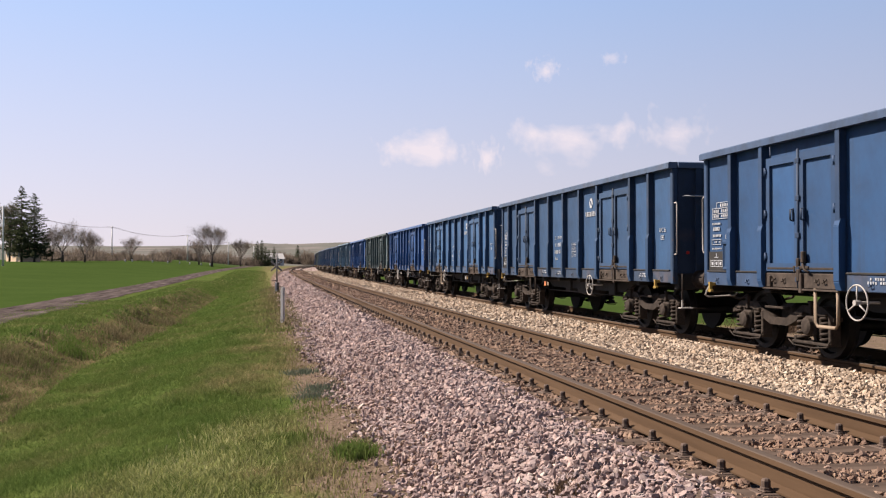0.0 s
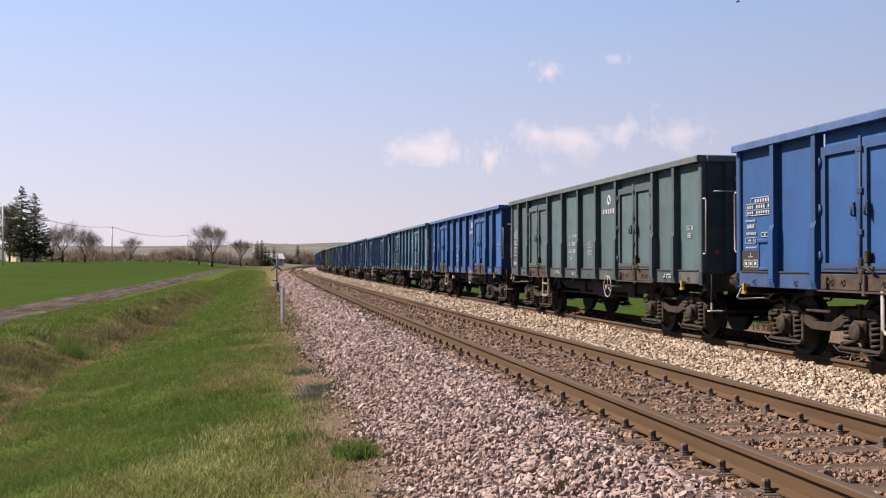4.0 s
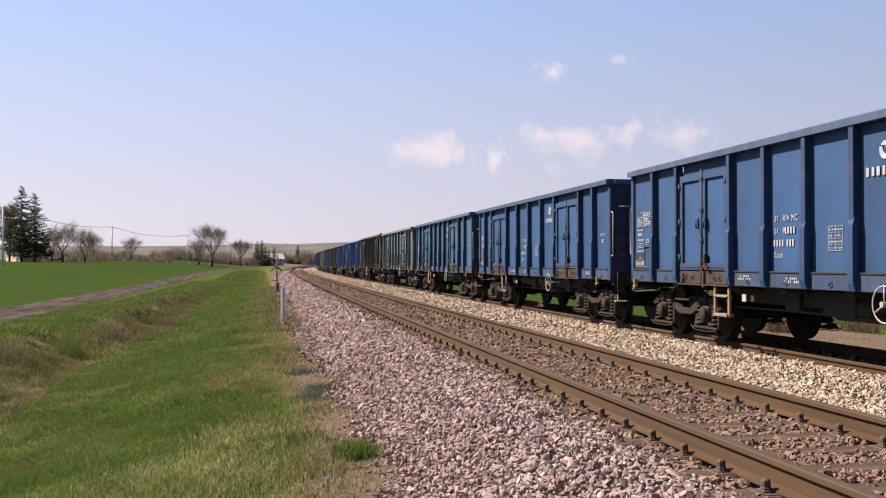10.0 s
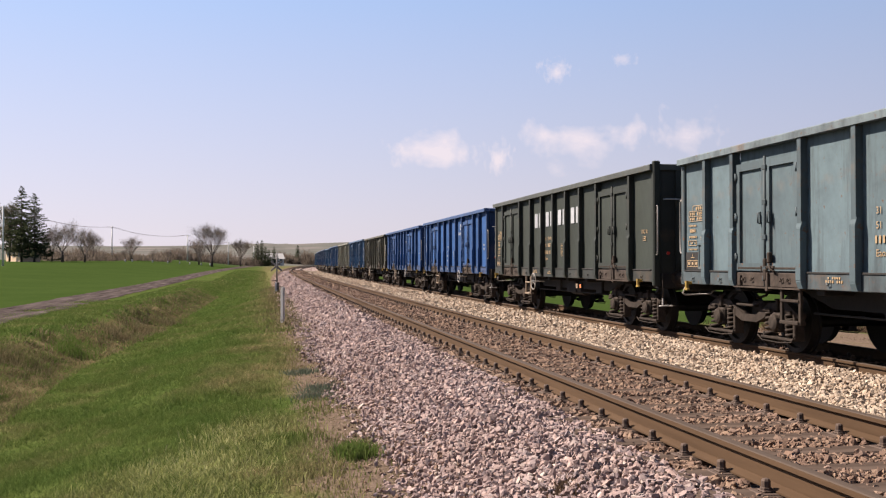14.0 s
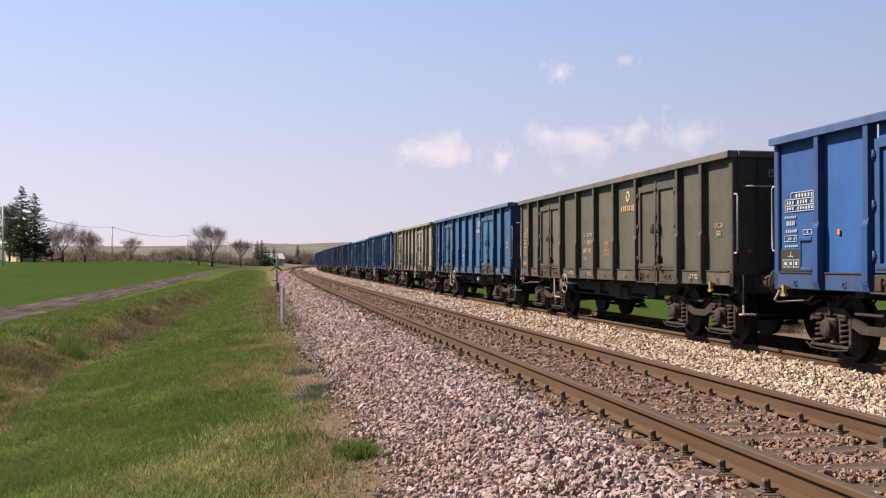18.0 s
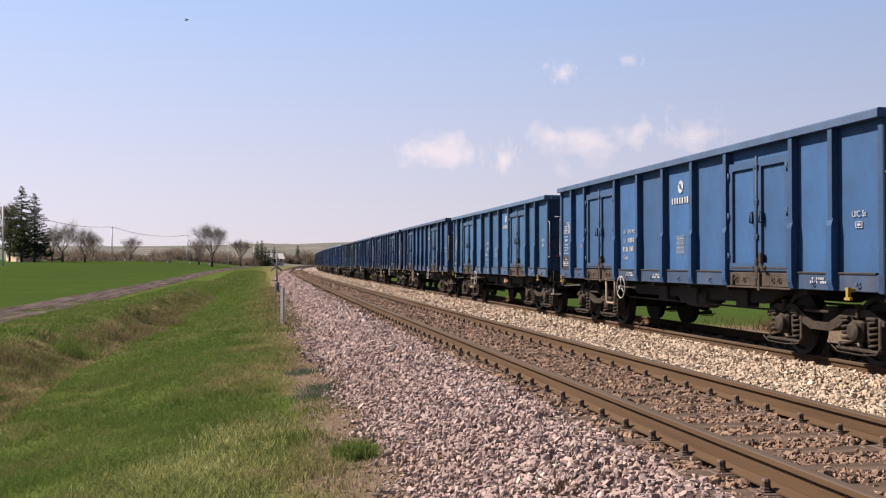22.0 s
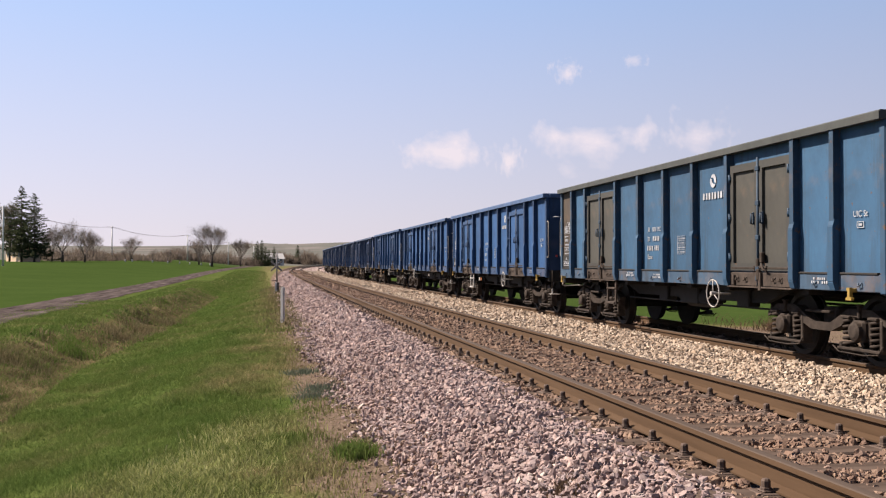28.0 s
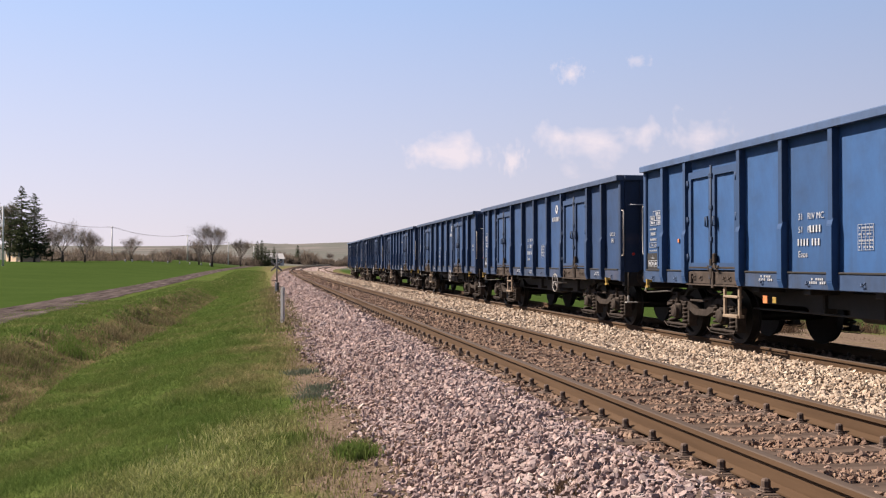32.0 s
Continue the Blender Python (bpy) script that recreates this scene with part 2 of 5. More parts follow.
def ground_material():
    """Earth, verge grass, dry bank and young crop, mixed by where each grows."""
    m, n, l, b = material("ground_cover", 0.95)

    def mask(name):
        a = n.new("ShaderNodeAttribute")
        a.attribute_name = name
        return a.outputs["Fac"]
    fine, mid, big = noise_out(n, l, 14, 5, 0.7), noise_out(n, l, 1.7, 4), noise_out(n, l, 0.12, 3)
    grass = mix(n, l, 1.0, verge_colour(n, l), ramp(n, l, fine, [(0.3, (0.56, 0.54, 0.55)), (0.7, (1.05, 1.0, 1.02))]), "MULTIPLY")
    crop = ramp(n, l, arith(n, l, "ADD", arith(n, l, "MULTIPLY", mid, 0.5), arith(n, l, "MULTIPLY", big, 0.5)),
                [(0.3, (0.024, 0.042, 0.0105)), (0.7, (0.036, 0.056, 0.015))])
    dry = ramp(n, l, arith(n, l, "ADD", arith(n, l, "MULTIPLY", fine, 0.5), arith(n, l, "MULTIPLY", mid, 0.5)),
               [(0.32, (0.0318, 0.0287, 0.0127)), (0.5, (0.0891, 0.07, 0.035)), (0.68, (0.1528, 0.1273, 0.07))])
    soil = ramp(n, l, fine, [(0.3, (0.06, 0.043, 0.032)), (0.7, (0.165, 0.122, 0.093))])
    # distant land: haze is put into its colour as paler, greyer tones
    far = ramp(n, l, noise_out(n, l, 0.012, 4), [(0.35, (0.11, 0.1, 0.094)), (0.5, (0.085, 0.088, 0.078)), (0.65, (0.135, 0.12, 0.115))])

    def soft(name):
        return ramp(n, l, arith(n, l, "ADD", mask(name), arith(n, l, "MULTIPLY", arith(n, l, "SUBTRACT", mid, 0.5), 0.9)),
                    [(0.35, (0, 0, 0)), (0.65, (1, 1, 1))])
    col = mix(n, l, mask("zone_field"), grass, crop)
    col = mix(n, l, soft("zone_dry"), col, dry)
    col = mix(n, l, soft("zone_soil"), col, soil)
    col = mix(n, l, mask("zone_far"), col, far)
    l.new(col, b.inputs["Base Color"])
    bump(n, l, b, arith(n, l, "ADD", fine, mid), 0.6, 0.05)
    return m


PAINT = paint_material()
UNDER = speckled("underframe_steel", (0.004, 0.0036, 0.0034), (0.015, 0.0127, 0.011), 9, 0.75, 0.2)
BOGIE = speckled("bogie_steel", (0.009, 0.0072, 0.006), (0.052, 0.04, 0.0325), 11, 0.85, 0.0)
WHEEL = speckled("wheel_steel", (0.006, 0.0052, 0.0048), (0.02, 0.0165, 0.014), 8, 0.6, 0.5)
RUSTY = speckled("rusty_sill", (0.018, 0.0145, 0.0125), (0.078, 0.06, 0.049), 7, 0.9)
RAIL = speckled("rail_rust", (0.041, 0.0235, 0.0125), (0.08, 0.0485, 0.0275), 10, 0.85, 0.0, stretch=(1, 0.05, 1))
RAILTOP = speckled("rail_running_face", (0.04, 0.0285, 0.022), (0.072, 0.053, 0.041), 14, 0.84, 0.0, 0.05, 0.002, stretch=(1, 0.02, 1))
BOLT = speckled("fastening_steel", (0.036, 0.023, 0.017), (0.1, 0.064, 0.046), 30, 0.8, 0.2)
SLEEPER = speckled("sleeper_wood", (0.034, 0.0245, 0.02), (0.1, 0.074, 0.06), 9, 0.95, 0, 0.5, 0.01, 0.2, (0.2, 1, 1))
WHITE = speckled("white_marking", (0.16, 0.17, 0.19), (0.36, 0.37, 0.39), 6, 0.7)
FADED = speckled("faded_marking", (0.216, 0.1458, 0.0756), (0.324, 0.2268, 0.1296), 6, 0.8)
HANDLE = speckled("dull_white_paint", (0.18, 0.168, 0.155), (0.34, 0.322, 0.3), 14, 0.75)
YELLOW = speckled("yellow_bracket", (0.15, 0.09, 0.012), (0.25, 0.165, 0.025), 8, 0.6)
TAN = speckled("step_paint", (0.1008, 0.0706, 0.0454), (0.2268, 0.1663, 0.1109), 8, 0.75)
ORANGE = speckled("orange_plate", (0.36, 0.0864, 0.0216), (0.504, 0.18, 0.0576), 8, 0.6)
REDLAMP = speckled("red_reflector", (0.288, 0.0072, 0.0072), (0.432, 0.0216, 0.0144), 20, 0.3)
BALLAST = stone_material("ballast_stone", [(0.1227, 0.0867, 0.0870), (0.3021, 0.2265, 0.2150), (0.1983, 0.1494, 0.1484), (0.4153, 0.3085, 0.2763), (0.2360, 0.1976, 0.2047), (0.3587, 0.2603, 0.2303), (0.1605, 0.1301, 0.1433), (0.47, 0.39, 0.345)], (0.159, 0.1043, 0.0795))
BALLAST_IN = stone_material("stained_ballast", [(0.09, 0.06, 0.048), (0.2, 0.132, 0.1), (0.135, 0.092, 0.074), (0.255, 0.178, 0.128), (0.175, 0.125, 0.106)], (0.1248, 0.0734, 0.044))
BALLAST_NEW = stone_material("pale_ballast", [(0.15, 0.119, 0.095), (0.39, 0.318, 0.245), (0.265, 0.205, 0.155), (0.5, 0.428, 0.345), (0.36, 0.262, 0.185), (0.225, 0.185, 0.155)], (0.21, 0.153, 0.108))
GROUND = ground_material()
ROAD = speckled("dirt_road", (0.016, 0.0132, 0.0128), (0.1, 0.081, 0.077), 2.6, 0.95, 0, 0.6, 0.04, 0.5, (1, 0.1, 1))
VERGE = verge_blade_material()
GRASS = leaf_material("grass_blade", [(0.05, 0.09, 0.016), (0.075, 0.12, 0.026), (0.06, 0.1, 0.02), (0.095, 0.13, 0.036), (0.11, 0.13, 0.045)], thin=0.45)
DRYGRASS = leaf_material("dry_grass", [(0.075, 0.06, 0.03), (0.19, 0.15, 0.085), (0.12, 0.095, 0.052), (0.24, 0.195, 0.12), (0.05, 0.055, 0.022)], thin=0.4)
DEADWEED = leaf_material("dead_weed", [(0.06, 0.04, 0.028), (0.12, 0.08, 0.055), (0.09, 0.06, 0.04)], thin=0.3)
STRAW = leaf_material("straw_blade", [(0.15, 0.17, 0.055), (0.25, 0.255, 0.1), (0.11, 0.14, 0.04), (0.34, 0.33, 0.16), (0.16, 0.18, 0.06)], thin=0.45)
BARK = speckled("bark", (0.0346, 0.0288, 0.0259), (0.0979, 0.0806, 0.072), 4, 0.95)
TWIG = leaf_material("twigs", [(0.15, 0.122, 0.108), (0.22, 0.18, 0.155), (0.18, 0.145, 0.125), (0.27, 0.225, 0.2)], thin=0.2)
HEDGE = leaf_material("hedge_twigs", [(0.085, 0.068, 0.055), (0.14, 0.112, 0.09), (0.11, 0.09, 0.068), (0.18, 0.145, 0.118)], thin=0.45)
NEEDLE = leaf_material("needles", [(0.03, 0.042, 0.024), (0.06, 0.075, 0.04), (0.045, 0.06, 0.034), (0.085, 0.09, 0.05)], thin=0.35)
PINE = leaf_material("pine_needles", [(0.06, 0.058, 0.038), (0.1, 0.092, 0.062), (0.08, 0.076, 0.05), (0.13, 0.115, 0.08)], thin=0.35)
CONCRETE = speckled("concrete", (0.3279, 0.3115, 0.2951), (0.5082, 0.4918, 0.4754), 8, 0.9)
BLACK = speckled("black_paint", (0.0086, 0.0086, 0.0086), (0.0252, 0.0252, 0.0252), 10, 0.6)
POLE = speckled("pole_concrete", (0.48, 0.46, 0.44), (0.66, 0.64, 0.61), 6, 0.9)
PLASTER = speckled("ochre_plaster", (0.55, 0.4, 0.27), (0.7, 0.54, 0.38), 2, 0.9)
WALLWHITE = speckled("white_plaster", (0.432, 0.432, 0.432), (0.576, 0.576, 0.5688), 2, 0.9)
TILE = speckled("roof_tiles", (0.05, 0.034, 0.029), (0.1, 0.066, 0.053), 6, 0.85)
GREYWOOD = speckled("weathered_board", (0.13, 0.12, 0.115), (0.27, 0.25, 0.235), 7, 0.9)
SAGE = leaf_material("sage_weed", [(0.07, 0.085, 0.06), (0.11, 0.13, 0.095), (0.085, 0.1, 0.07)], thin=0.3)
GLASS = speckled("dark_window", (0.0144, 0.018, 0.0216), (0.036, 0.0432, 0.0504), 3, 0.15)

# ---- the plan of the line ----
X1, X2, Z2 = 3.667, 8.656, -0.216          # both centre lines, and how much lower the far line lies
HALF = 0.7525


def bend(y):
    """How far the line has swung to the right at y along it."""
    far = max(0.0, y - 85)
    return 0.00005 * min(y, 85) ** 2 + 0.003 * far + far * far / 5000


def swing(y):
    return 0.0001 * y if y < 75 else 0.0075 + (0.003 - 0.0075) * min(1, (y - 75) / 20) + 2 * max(0.0, y - 85) / 5000


def travel(t):
    """Metres that the train has run since the start."""
    q = t / 32
    return 342.05 * q + 19.99 * q * q


def smooth(a, b, x):
    x = min(1.0, max(0.0, (x - a) / (b - a)))
    return x * x * (3 - 2 * x)


def lerp_table(table, x):
    for (a, p), (b, q) in zip(table, table[1:]):
        if x <= b:
            return p + (q - p) * max(0.0, (x - a) / (b - a))
    return table[-1][1]


DITCH = [(-50, -4.2), (10, -3.95), (16, -3.95), (23, -4.2), (27, -4.0), (35, -3.55), (64, -3.2), (150, -2.8), (400, -2.6)]
ROADX = [(-80, -10.5), (0, -9.6), (36, -9.1), (46, -9.1), (62, -9.3), (118, -9.7), (264, -12.3), (400, -16)]


def terrain(x, y):
    """Height of the land."""
    x -= bend(y) if y > 0 else 0.0
    base = -0.62
    rise = 0.0126 * (min(y, 260) - 42) if y > 42 else 0.0
    low = 0.0042 * (min(y, 330) - 90) if y > 90 else 0.0
    if x < 1.2:
        d = lerp_table(DITCH, y)
        deep = 0.58 * (1 - smooth(70, 280, y))
        right = 1 - smooth(d + 0.3, d + 3.6, x)
        left = smooth(d - 1.9, d - 0.2, x)
        z = base - 0.1 * (1 - smooth(-1.0, 1.2, x)) - deep * right * left
        hump = smooth(d - 2.6, d - 1.6, x) * (1 - smooth(d - 0.8, d - 0.2, x)) * (1 - smooth(45, 90, y))
        z += hump * (0.03 + 0.28 * noise.noise((x * 0.8, y * 0.55, 9)) + 0.14 * noise.noise((x * 1.7, y * 1.3, 4)))
        z += low + (rise - low) * (1 - smooth(-34, -9.5, x))
    elif x < 13.2:
        z = base - 0.25 * smooth(5.5, 8, x)
    else:
        z = base - 0.25 - 0.1 * smooth(13.2, 18, x) + 0.004 * min(300, x - 13)
    r = math.hypot(x, y)
    if r > 350:
        a = math.atan2(x, y)
        ridge = 28 + 6 * math.sin(a * 5.0 + 1.0) + 4 * math.sin(a * 13)
        z += ridge * smooth(420, 1700, r)
    z += 0.025 * noise.noise((x * 0.9, y * 0.5, 0)) if r < 120 else 0
    return z

# ---- ground ----
def steps(*spans):
    out = []
    for a, b, d in spans:
        out += list(np.arange(a, b, d))
    return out + [spans[-1][1]]


def build_ground():
    gx = steps((-2600, -600, 250), (-600, -150, 50), (-150, -40, 8), (-40, -14, 1.5), (-14, 1.5, 0.3), (1.5, 13, 1.5), (13, 21, 0.5), (21, 60, 4), (60, 300, 30), (300, 2800, 250))
    gy = steps((-1500, -300, 200), (-300, -40, 20), (-40, 4, 3), (4, 60, 0.5), (60, 140, 2), (140, 400, 10), (400, 1000, 60), (1000, 4200, 250))
    nx, ny = len(gx), len(gy)
    v = np.array([(x + (bend(min(y, 500)) if y > 0 else 0), y, terrain(x + (bend(y) if y > 0 else 0), y)) for y in gy for x in gx])
    i = np.arange(nx * ny).reshape(ny, nx)
    f = np.stack([i[:-1, :-1], i[:-1, 1:], i[1:, 1:], i[1:, :-1]], -1).reshape(-1, 4)
    me = big_mesh("ground", v, f, GROUND)
    me.polygons.foreach_set("use_smooth", [True] * len(me.polygons))
    zones = {"zone_field": [], "zone_dry": [], "zone_soil": [], "zone_far": []}
    for y in gy:
        d, ro = lerp_table(DITCH, y), lerp_table(ROADX, y)
        for x in gx:
            zones["zone_field"].append(1.0 if x < ro - 1.0 else max(smooth(18.2, 19.6, x), smooth(12.9, 14.0, x) * smooth(28, 31, y)))
            bank = 0.72 * smooth(d - 2.1, d - 1.2, x) * (1 - smooth(d - 0.1, d + 0.35, x)) * (1 - smooth(45, 80, y))
            strip = 0.42 * smooth(-0.9, 0.5, x) * (1 - smooth(1.4, 1.8, x))
            right = smooth(10.5, 12, x) * (1 - smooth(17.0, 19.0, x)) * (1 - smooth(27, 30, y))
            zones["zone_dry"].append(max(bank, strip, 0.25 * right))
            zones["zone_soil"].append(max(smooth(0.05, 0.75, x) * (1 - smooth(11.5, 12, x)), 0.66 * smooth(12, 12.6, x) * (1 - smooth(16.5, 18.8, x)) * (1 - smooth(27, 30, y) * smooth(12.6, 13.4, x))))
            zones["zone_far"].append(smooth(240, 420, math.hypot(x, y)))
    for k, vals in zones.items():
        a = me.attributes.new(k, "FLOAT", "POINT")
        a.data.foreach_set("value", vals)
    thing("ground", "grassy verge, ditch and green fields of young crop", "ground", kind="structure", mesh=me)


def build_road():
    s, ys = Shape(), steps((-60, 20, 4), (20, 80, 1), (80, 330, 5))
    prof = [(-1.35, 0.0), (-0.95, 0.035), (-0.6, 0.01), (0.0, 0.05), (0.6, 0.01), (0.95, 0.035), (1.35, 0.0)]
    v = []
    for y in ys:
        c = lerp_table(ROADX, y) + (bend(y) if y > 0 else 0)
        for j, (dx, dz) in enumerate(prof):
            w = 1.0 + 0.12 * noise.noise((y * 0.35, j, 3))
            v.append((c + dx * w, y, terrain(c + dx * w, y) + 0.02 + dz))
    m = len(prof)
    f = [(i * m + j, i * m + j + 1, (i + 1) * m + j + 1, (i + 1) * m + j) for i in range(len(ys) - 1) for j in range(m - 1)]
    s.add(v, f, True)
    thing("road", "rutted grey dirt farm road along the green field", "road", kind="structure", mesh=s.mesh("road", ROAD))


# ---- track ----
RAIL_POLY = [(-0.07, -0.172), (0.07, -0.172), (0.07, -0.16), (0.012, -0.14), (0.01, -0.05), (0.036, -0.036), (0.036, -0.006), (0.03, 0.0),
             (-0.03, 0.0), (-0.036, -0.006), (-0.036, -0.036), (-0.01, -0.05), (-0.012, -0.14), (-0.07, -0.16)]


def sweep(poly, x, z, ys, top=()):
    """A rail along the line; returns a Shape and the faces of its running surface."""
    s, n, v = Shape(), len(poly), []
    for y in ys:
        for px, pz in poly:
            v.append((x + bend(y) * (1 if y > 0 else 0) + px, y, z + pz))
    f = [(i * n + k, i * n + (k + 1) % n, (i + 1) * n + (k + 1) % n, (i + 1) * n + k) for i in range(len(ys) - 1) for k in range(n)]
    s.add(v, f)
    return s


def build_track(name, x, z, label):
    ys = steps((-420, -20, 40), (-20, 60, 4), (60, 460, 4))
    track = thing(name, label, "railway track", kind="structure")
    for side in (-1, 1):
        s = sweep(RAIL_POLY, x + side * HALF, z, ys)
        me = s.mesh("rail", RAIL, RAILTOP)
        n = len(RAIL_POLY)
        for i, p in enumerate(me.polygons):
            if i % n in (6, 7, 8):
                p.material_index = 1
        part("rail", me, track)
    return track


def sleeper_meshes():
    s = Shape().box(-1.3, 1.3, -0.12, 0.12, -0.16, 0.0, 0.012)
    sl = s.mesh("sleeper", SLEEPER)
    p = Shape().box(-0.17, 0.17, -0.08, 0.08, 0.0, 0.016, 0.004)
    for sx in (-0.105, 0.105):
        p.box(sx - 0.035, sx + 0.035, -0.04, 0.04, 0.016, 0.028, 0.005)
    plate = p.mesh("base_plate", BOLT)
    b = Shape().lathe((0, 0, 0), (0, 0, 1), [(0, 0.034), (0.012, 0.033), (0.015, 0.028), (0.05, 0.027), (0.06, 0.021), (0.064, 0.01)], 8)
    return sl, plate, b.mesh("bolt", BOLT)


def build_sleepers(track, x, z, y0, count, gap, meshes, near):
    sl, plate, bolt = meshes
    rest = Shape()
    for i in range(count):
        y = y0 + i * gap
        dx = bend(y)
        jit = 0.012 * math.sin(i * 7.3)
        if i < near:
            ob = part("sleeper", sl, track, at=pose(x + dx + jit, y, z - 0.178, 0, 0, 0.6 * math.sin(i * 3.1)))
            for side in (-1, 1):
                part("base_plate", plate, ob, at=pose(side * HALF - jit, 0, -0.01))
                for k in (-1, 1):
                    part("bolt", bolt, ob, at=pose(side * HALF + k * 0.105 - jit, 0, 0.018))
        else:
            rest.box(x + dx - 1.3, x + dx + 1.3, y - 0.12, y + 0.12, z - 0.35, z - 0.19)
            for side in (-1, 1):
                for k in (-1, 1):
                    bx = x + dx + side * HALF + k * 0.105
                    rest.box(bx - 0.04, bx + 0.04, y - 0.045, y + 0.045, z - 0.19, z - 0.15)
                    rest.box(bx - 0.026, bx + 0.026, y - 0.026, y + 0.026, z - 0.15, z - 0.11)
    for i in range(1, 120):
        y = y0 - i * gap
        rest.box(x - 1.3, x + 1.3, y - 0.12, y + 0.12, z - 0.35, z - 0.19)
        for side in (-1, 1):
            rest.box(x + side * HALF - 0.17, x + side * HALF + 0.17, y - 0.08, y + 0.08, z - 0.19, z - 0.172)
    ob = part("far_sleepers", rest.mesh("far_sleepers", BOLT), track)
    tagged(ob, kind="stuff")


# ---- ballast ----
def ballast_height(x):
    """Top of the ballast across both lines (x measured on the straight)."""
    return lerp_table([(0.2, -0.74), (1.0, -0.66), (1.35, -0.5), (1.95, -0.24), (2.3, -0.185), (5.05, -0.185), (5.5, -0.23), (6.5, -0.4), (7.2, -0.33), (7.78, -0.32), (8.1, -0.4), (10.1, -0.41), (10.5, -0.45), (11.6, -0.84), (12, -0.9)], x)


def build_ballast_bed():
    gx = [0.2, 0.7, 1.0, 1.35, 1.65, 1.95, 2.3, 2.9, 3.6, 4.4, 5.05, 5.5, 6.0, 6.5, 7.2, 7.75, 8.1, 9.0, 10.1, 10.5, 11.0, 11.6, 12]
    ys = steps((-420, -20, 40), (-20, 60, 1.0), (60, 460, 5))
    v = np.array([(x + (bend(y) if y > 0 else 0), y, ballast_height(x) - 0.045) for y in ys for x in gx])
    i = np.arange(len(v)).reshape(len(ys), len(gx))
    f = np.stack([i[:-1, :-1], i[:-1, 1:], i[1:, 1:], i[1:, :-1]], -1).reshape(-1, 4)
    m, n, l, b = material("ballast_bed", 0.95)
    vo = n.new("ShaderNodeTexVoronoi")
    vo.inputs["Scale"].default_value = 16
    t = n.new("ShaderNodeTexCoord")
    l.new(t.outputs["Object"], vo.inputs["Vector"])
    sep = n.new("ShaderNodeSeparateColor")
    l.new(vo.outputs["Color"], sep.inputs[0])
    col = ramp(n, l, sep.outputs[0], [(0.0, (0.0842, 0.0655, 0.0608)), (0.4, (0.234, 0.1778, 0.1638)), (0.75, (0.2808, 0.22, 0.1966)), (1.0, (0.3931, 0.3182, 0.2808))])
    l.new(col, b.inputs["Base Color"])
    bump(n, l, b, arith(n, l, "SUBTRACT", 1.0, vo.outputs["Distance"]), 1.0, 0.05)
    me = big_mesh("ballast", v, f, m)
    return thing("ballast_bed", "pinkish grey crushed stone ballast under two tracks", "ballast", kind="structure", mesh=me)


def stone_shapes(rng, k=14):
    g = (1 + 5 ** 0.5) / 2
    v = np.array([(-1, g, 0), (1, g, 0), (-1, -g, 0), (1, -g, 0), (0, -1, g), (0, 1, g), (0, -1, -g), (0, 1, -g), (g, 0, -1), (g, 0, 1), (-g, 0, -1), (-g, 0, 1)], float) / 1.9
    f = np.array([(0, 11, 5), (0, 5, 1), (0, 1, 7), (0, 7, 10), (0, 10, 11), (1, 5, 9), (5, 11, 4), (11, 10, 2), (10, 7, 6), (7, 1, 8),
                  (3, 9, 4), (3, 4, 2), (3, 2, 6), (3, 6, 8), (3, 8, 9), (4, 9, 5), (2, 4, 11), (6, 2, 10), (8, 6, 7), (9, 8, 1)])
    out = []
    for _ in range(k):
        w = v * (1 + rng.uniform(-0.45, 0.3, (12, 1))) + rng.uniform(-0.2, 0.2, (12, 3))
        out.append(w * np.array([rng.uniform(0.9, 1.6), rng.uniform(0.6, 1.05), rng.uniform(0.4, 0.8)]))
    return out, f


def turns(rng, n):
    q = rng.normal(size=(n, 4))
    q[:, 1:3] *= 0.5
    q /= np.linalg.norm(q, axis=1)[:, None]
    w, x, y, z = q.T
    return np.stack([1 - 2 * (y * y + z * z), 2 * (x * y - z * w), 2 * (x * z + y * w), 2 * (x * y + z * w), 1 - 2 * (x * x + z * z), 2 * (y * z - x * w),
                     2 * (x * z - y * w), 2 * (y * z + x * w), 1 - 2 * (x * x + y * y)], -1).reshape(n, 3, 3)


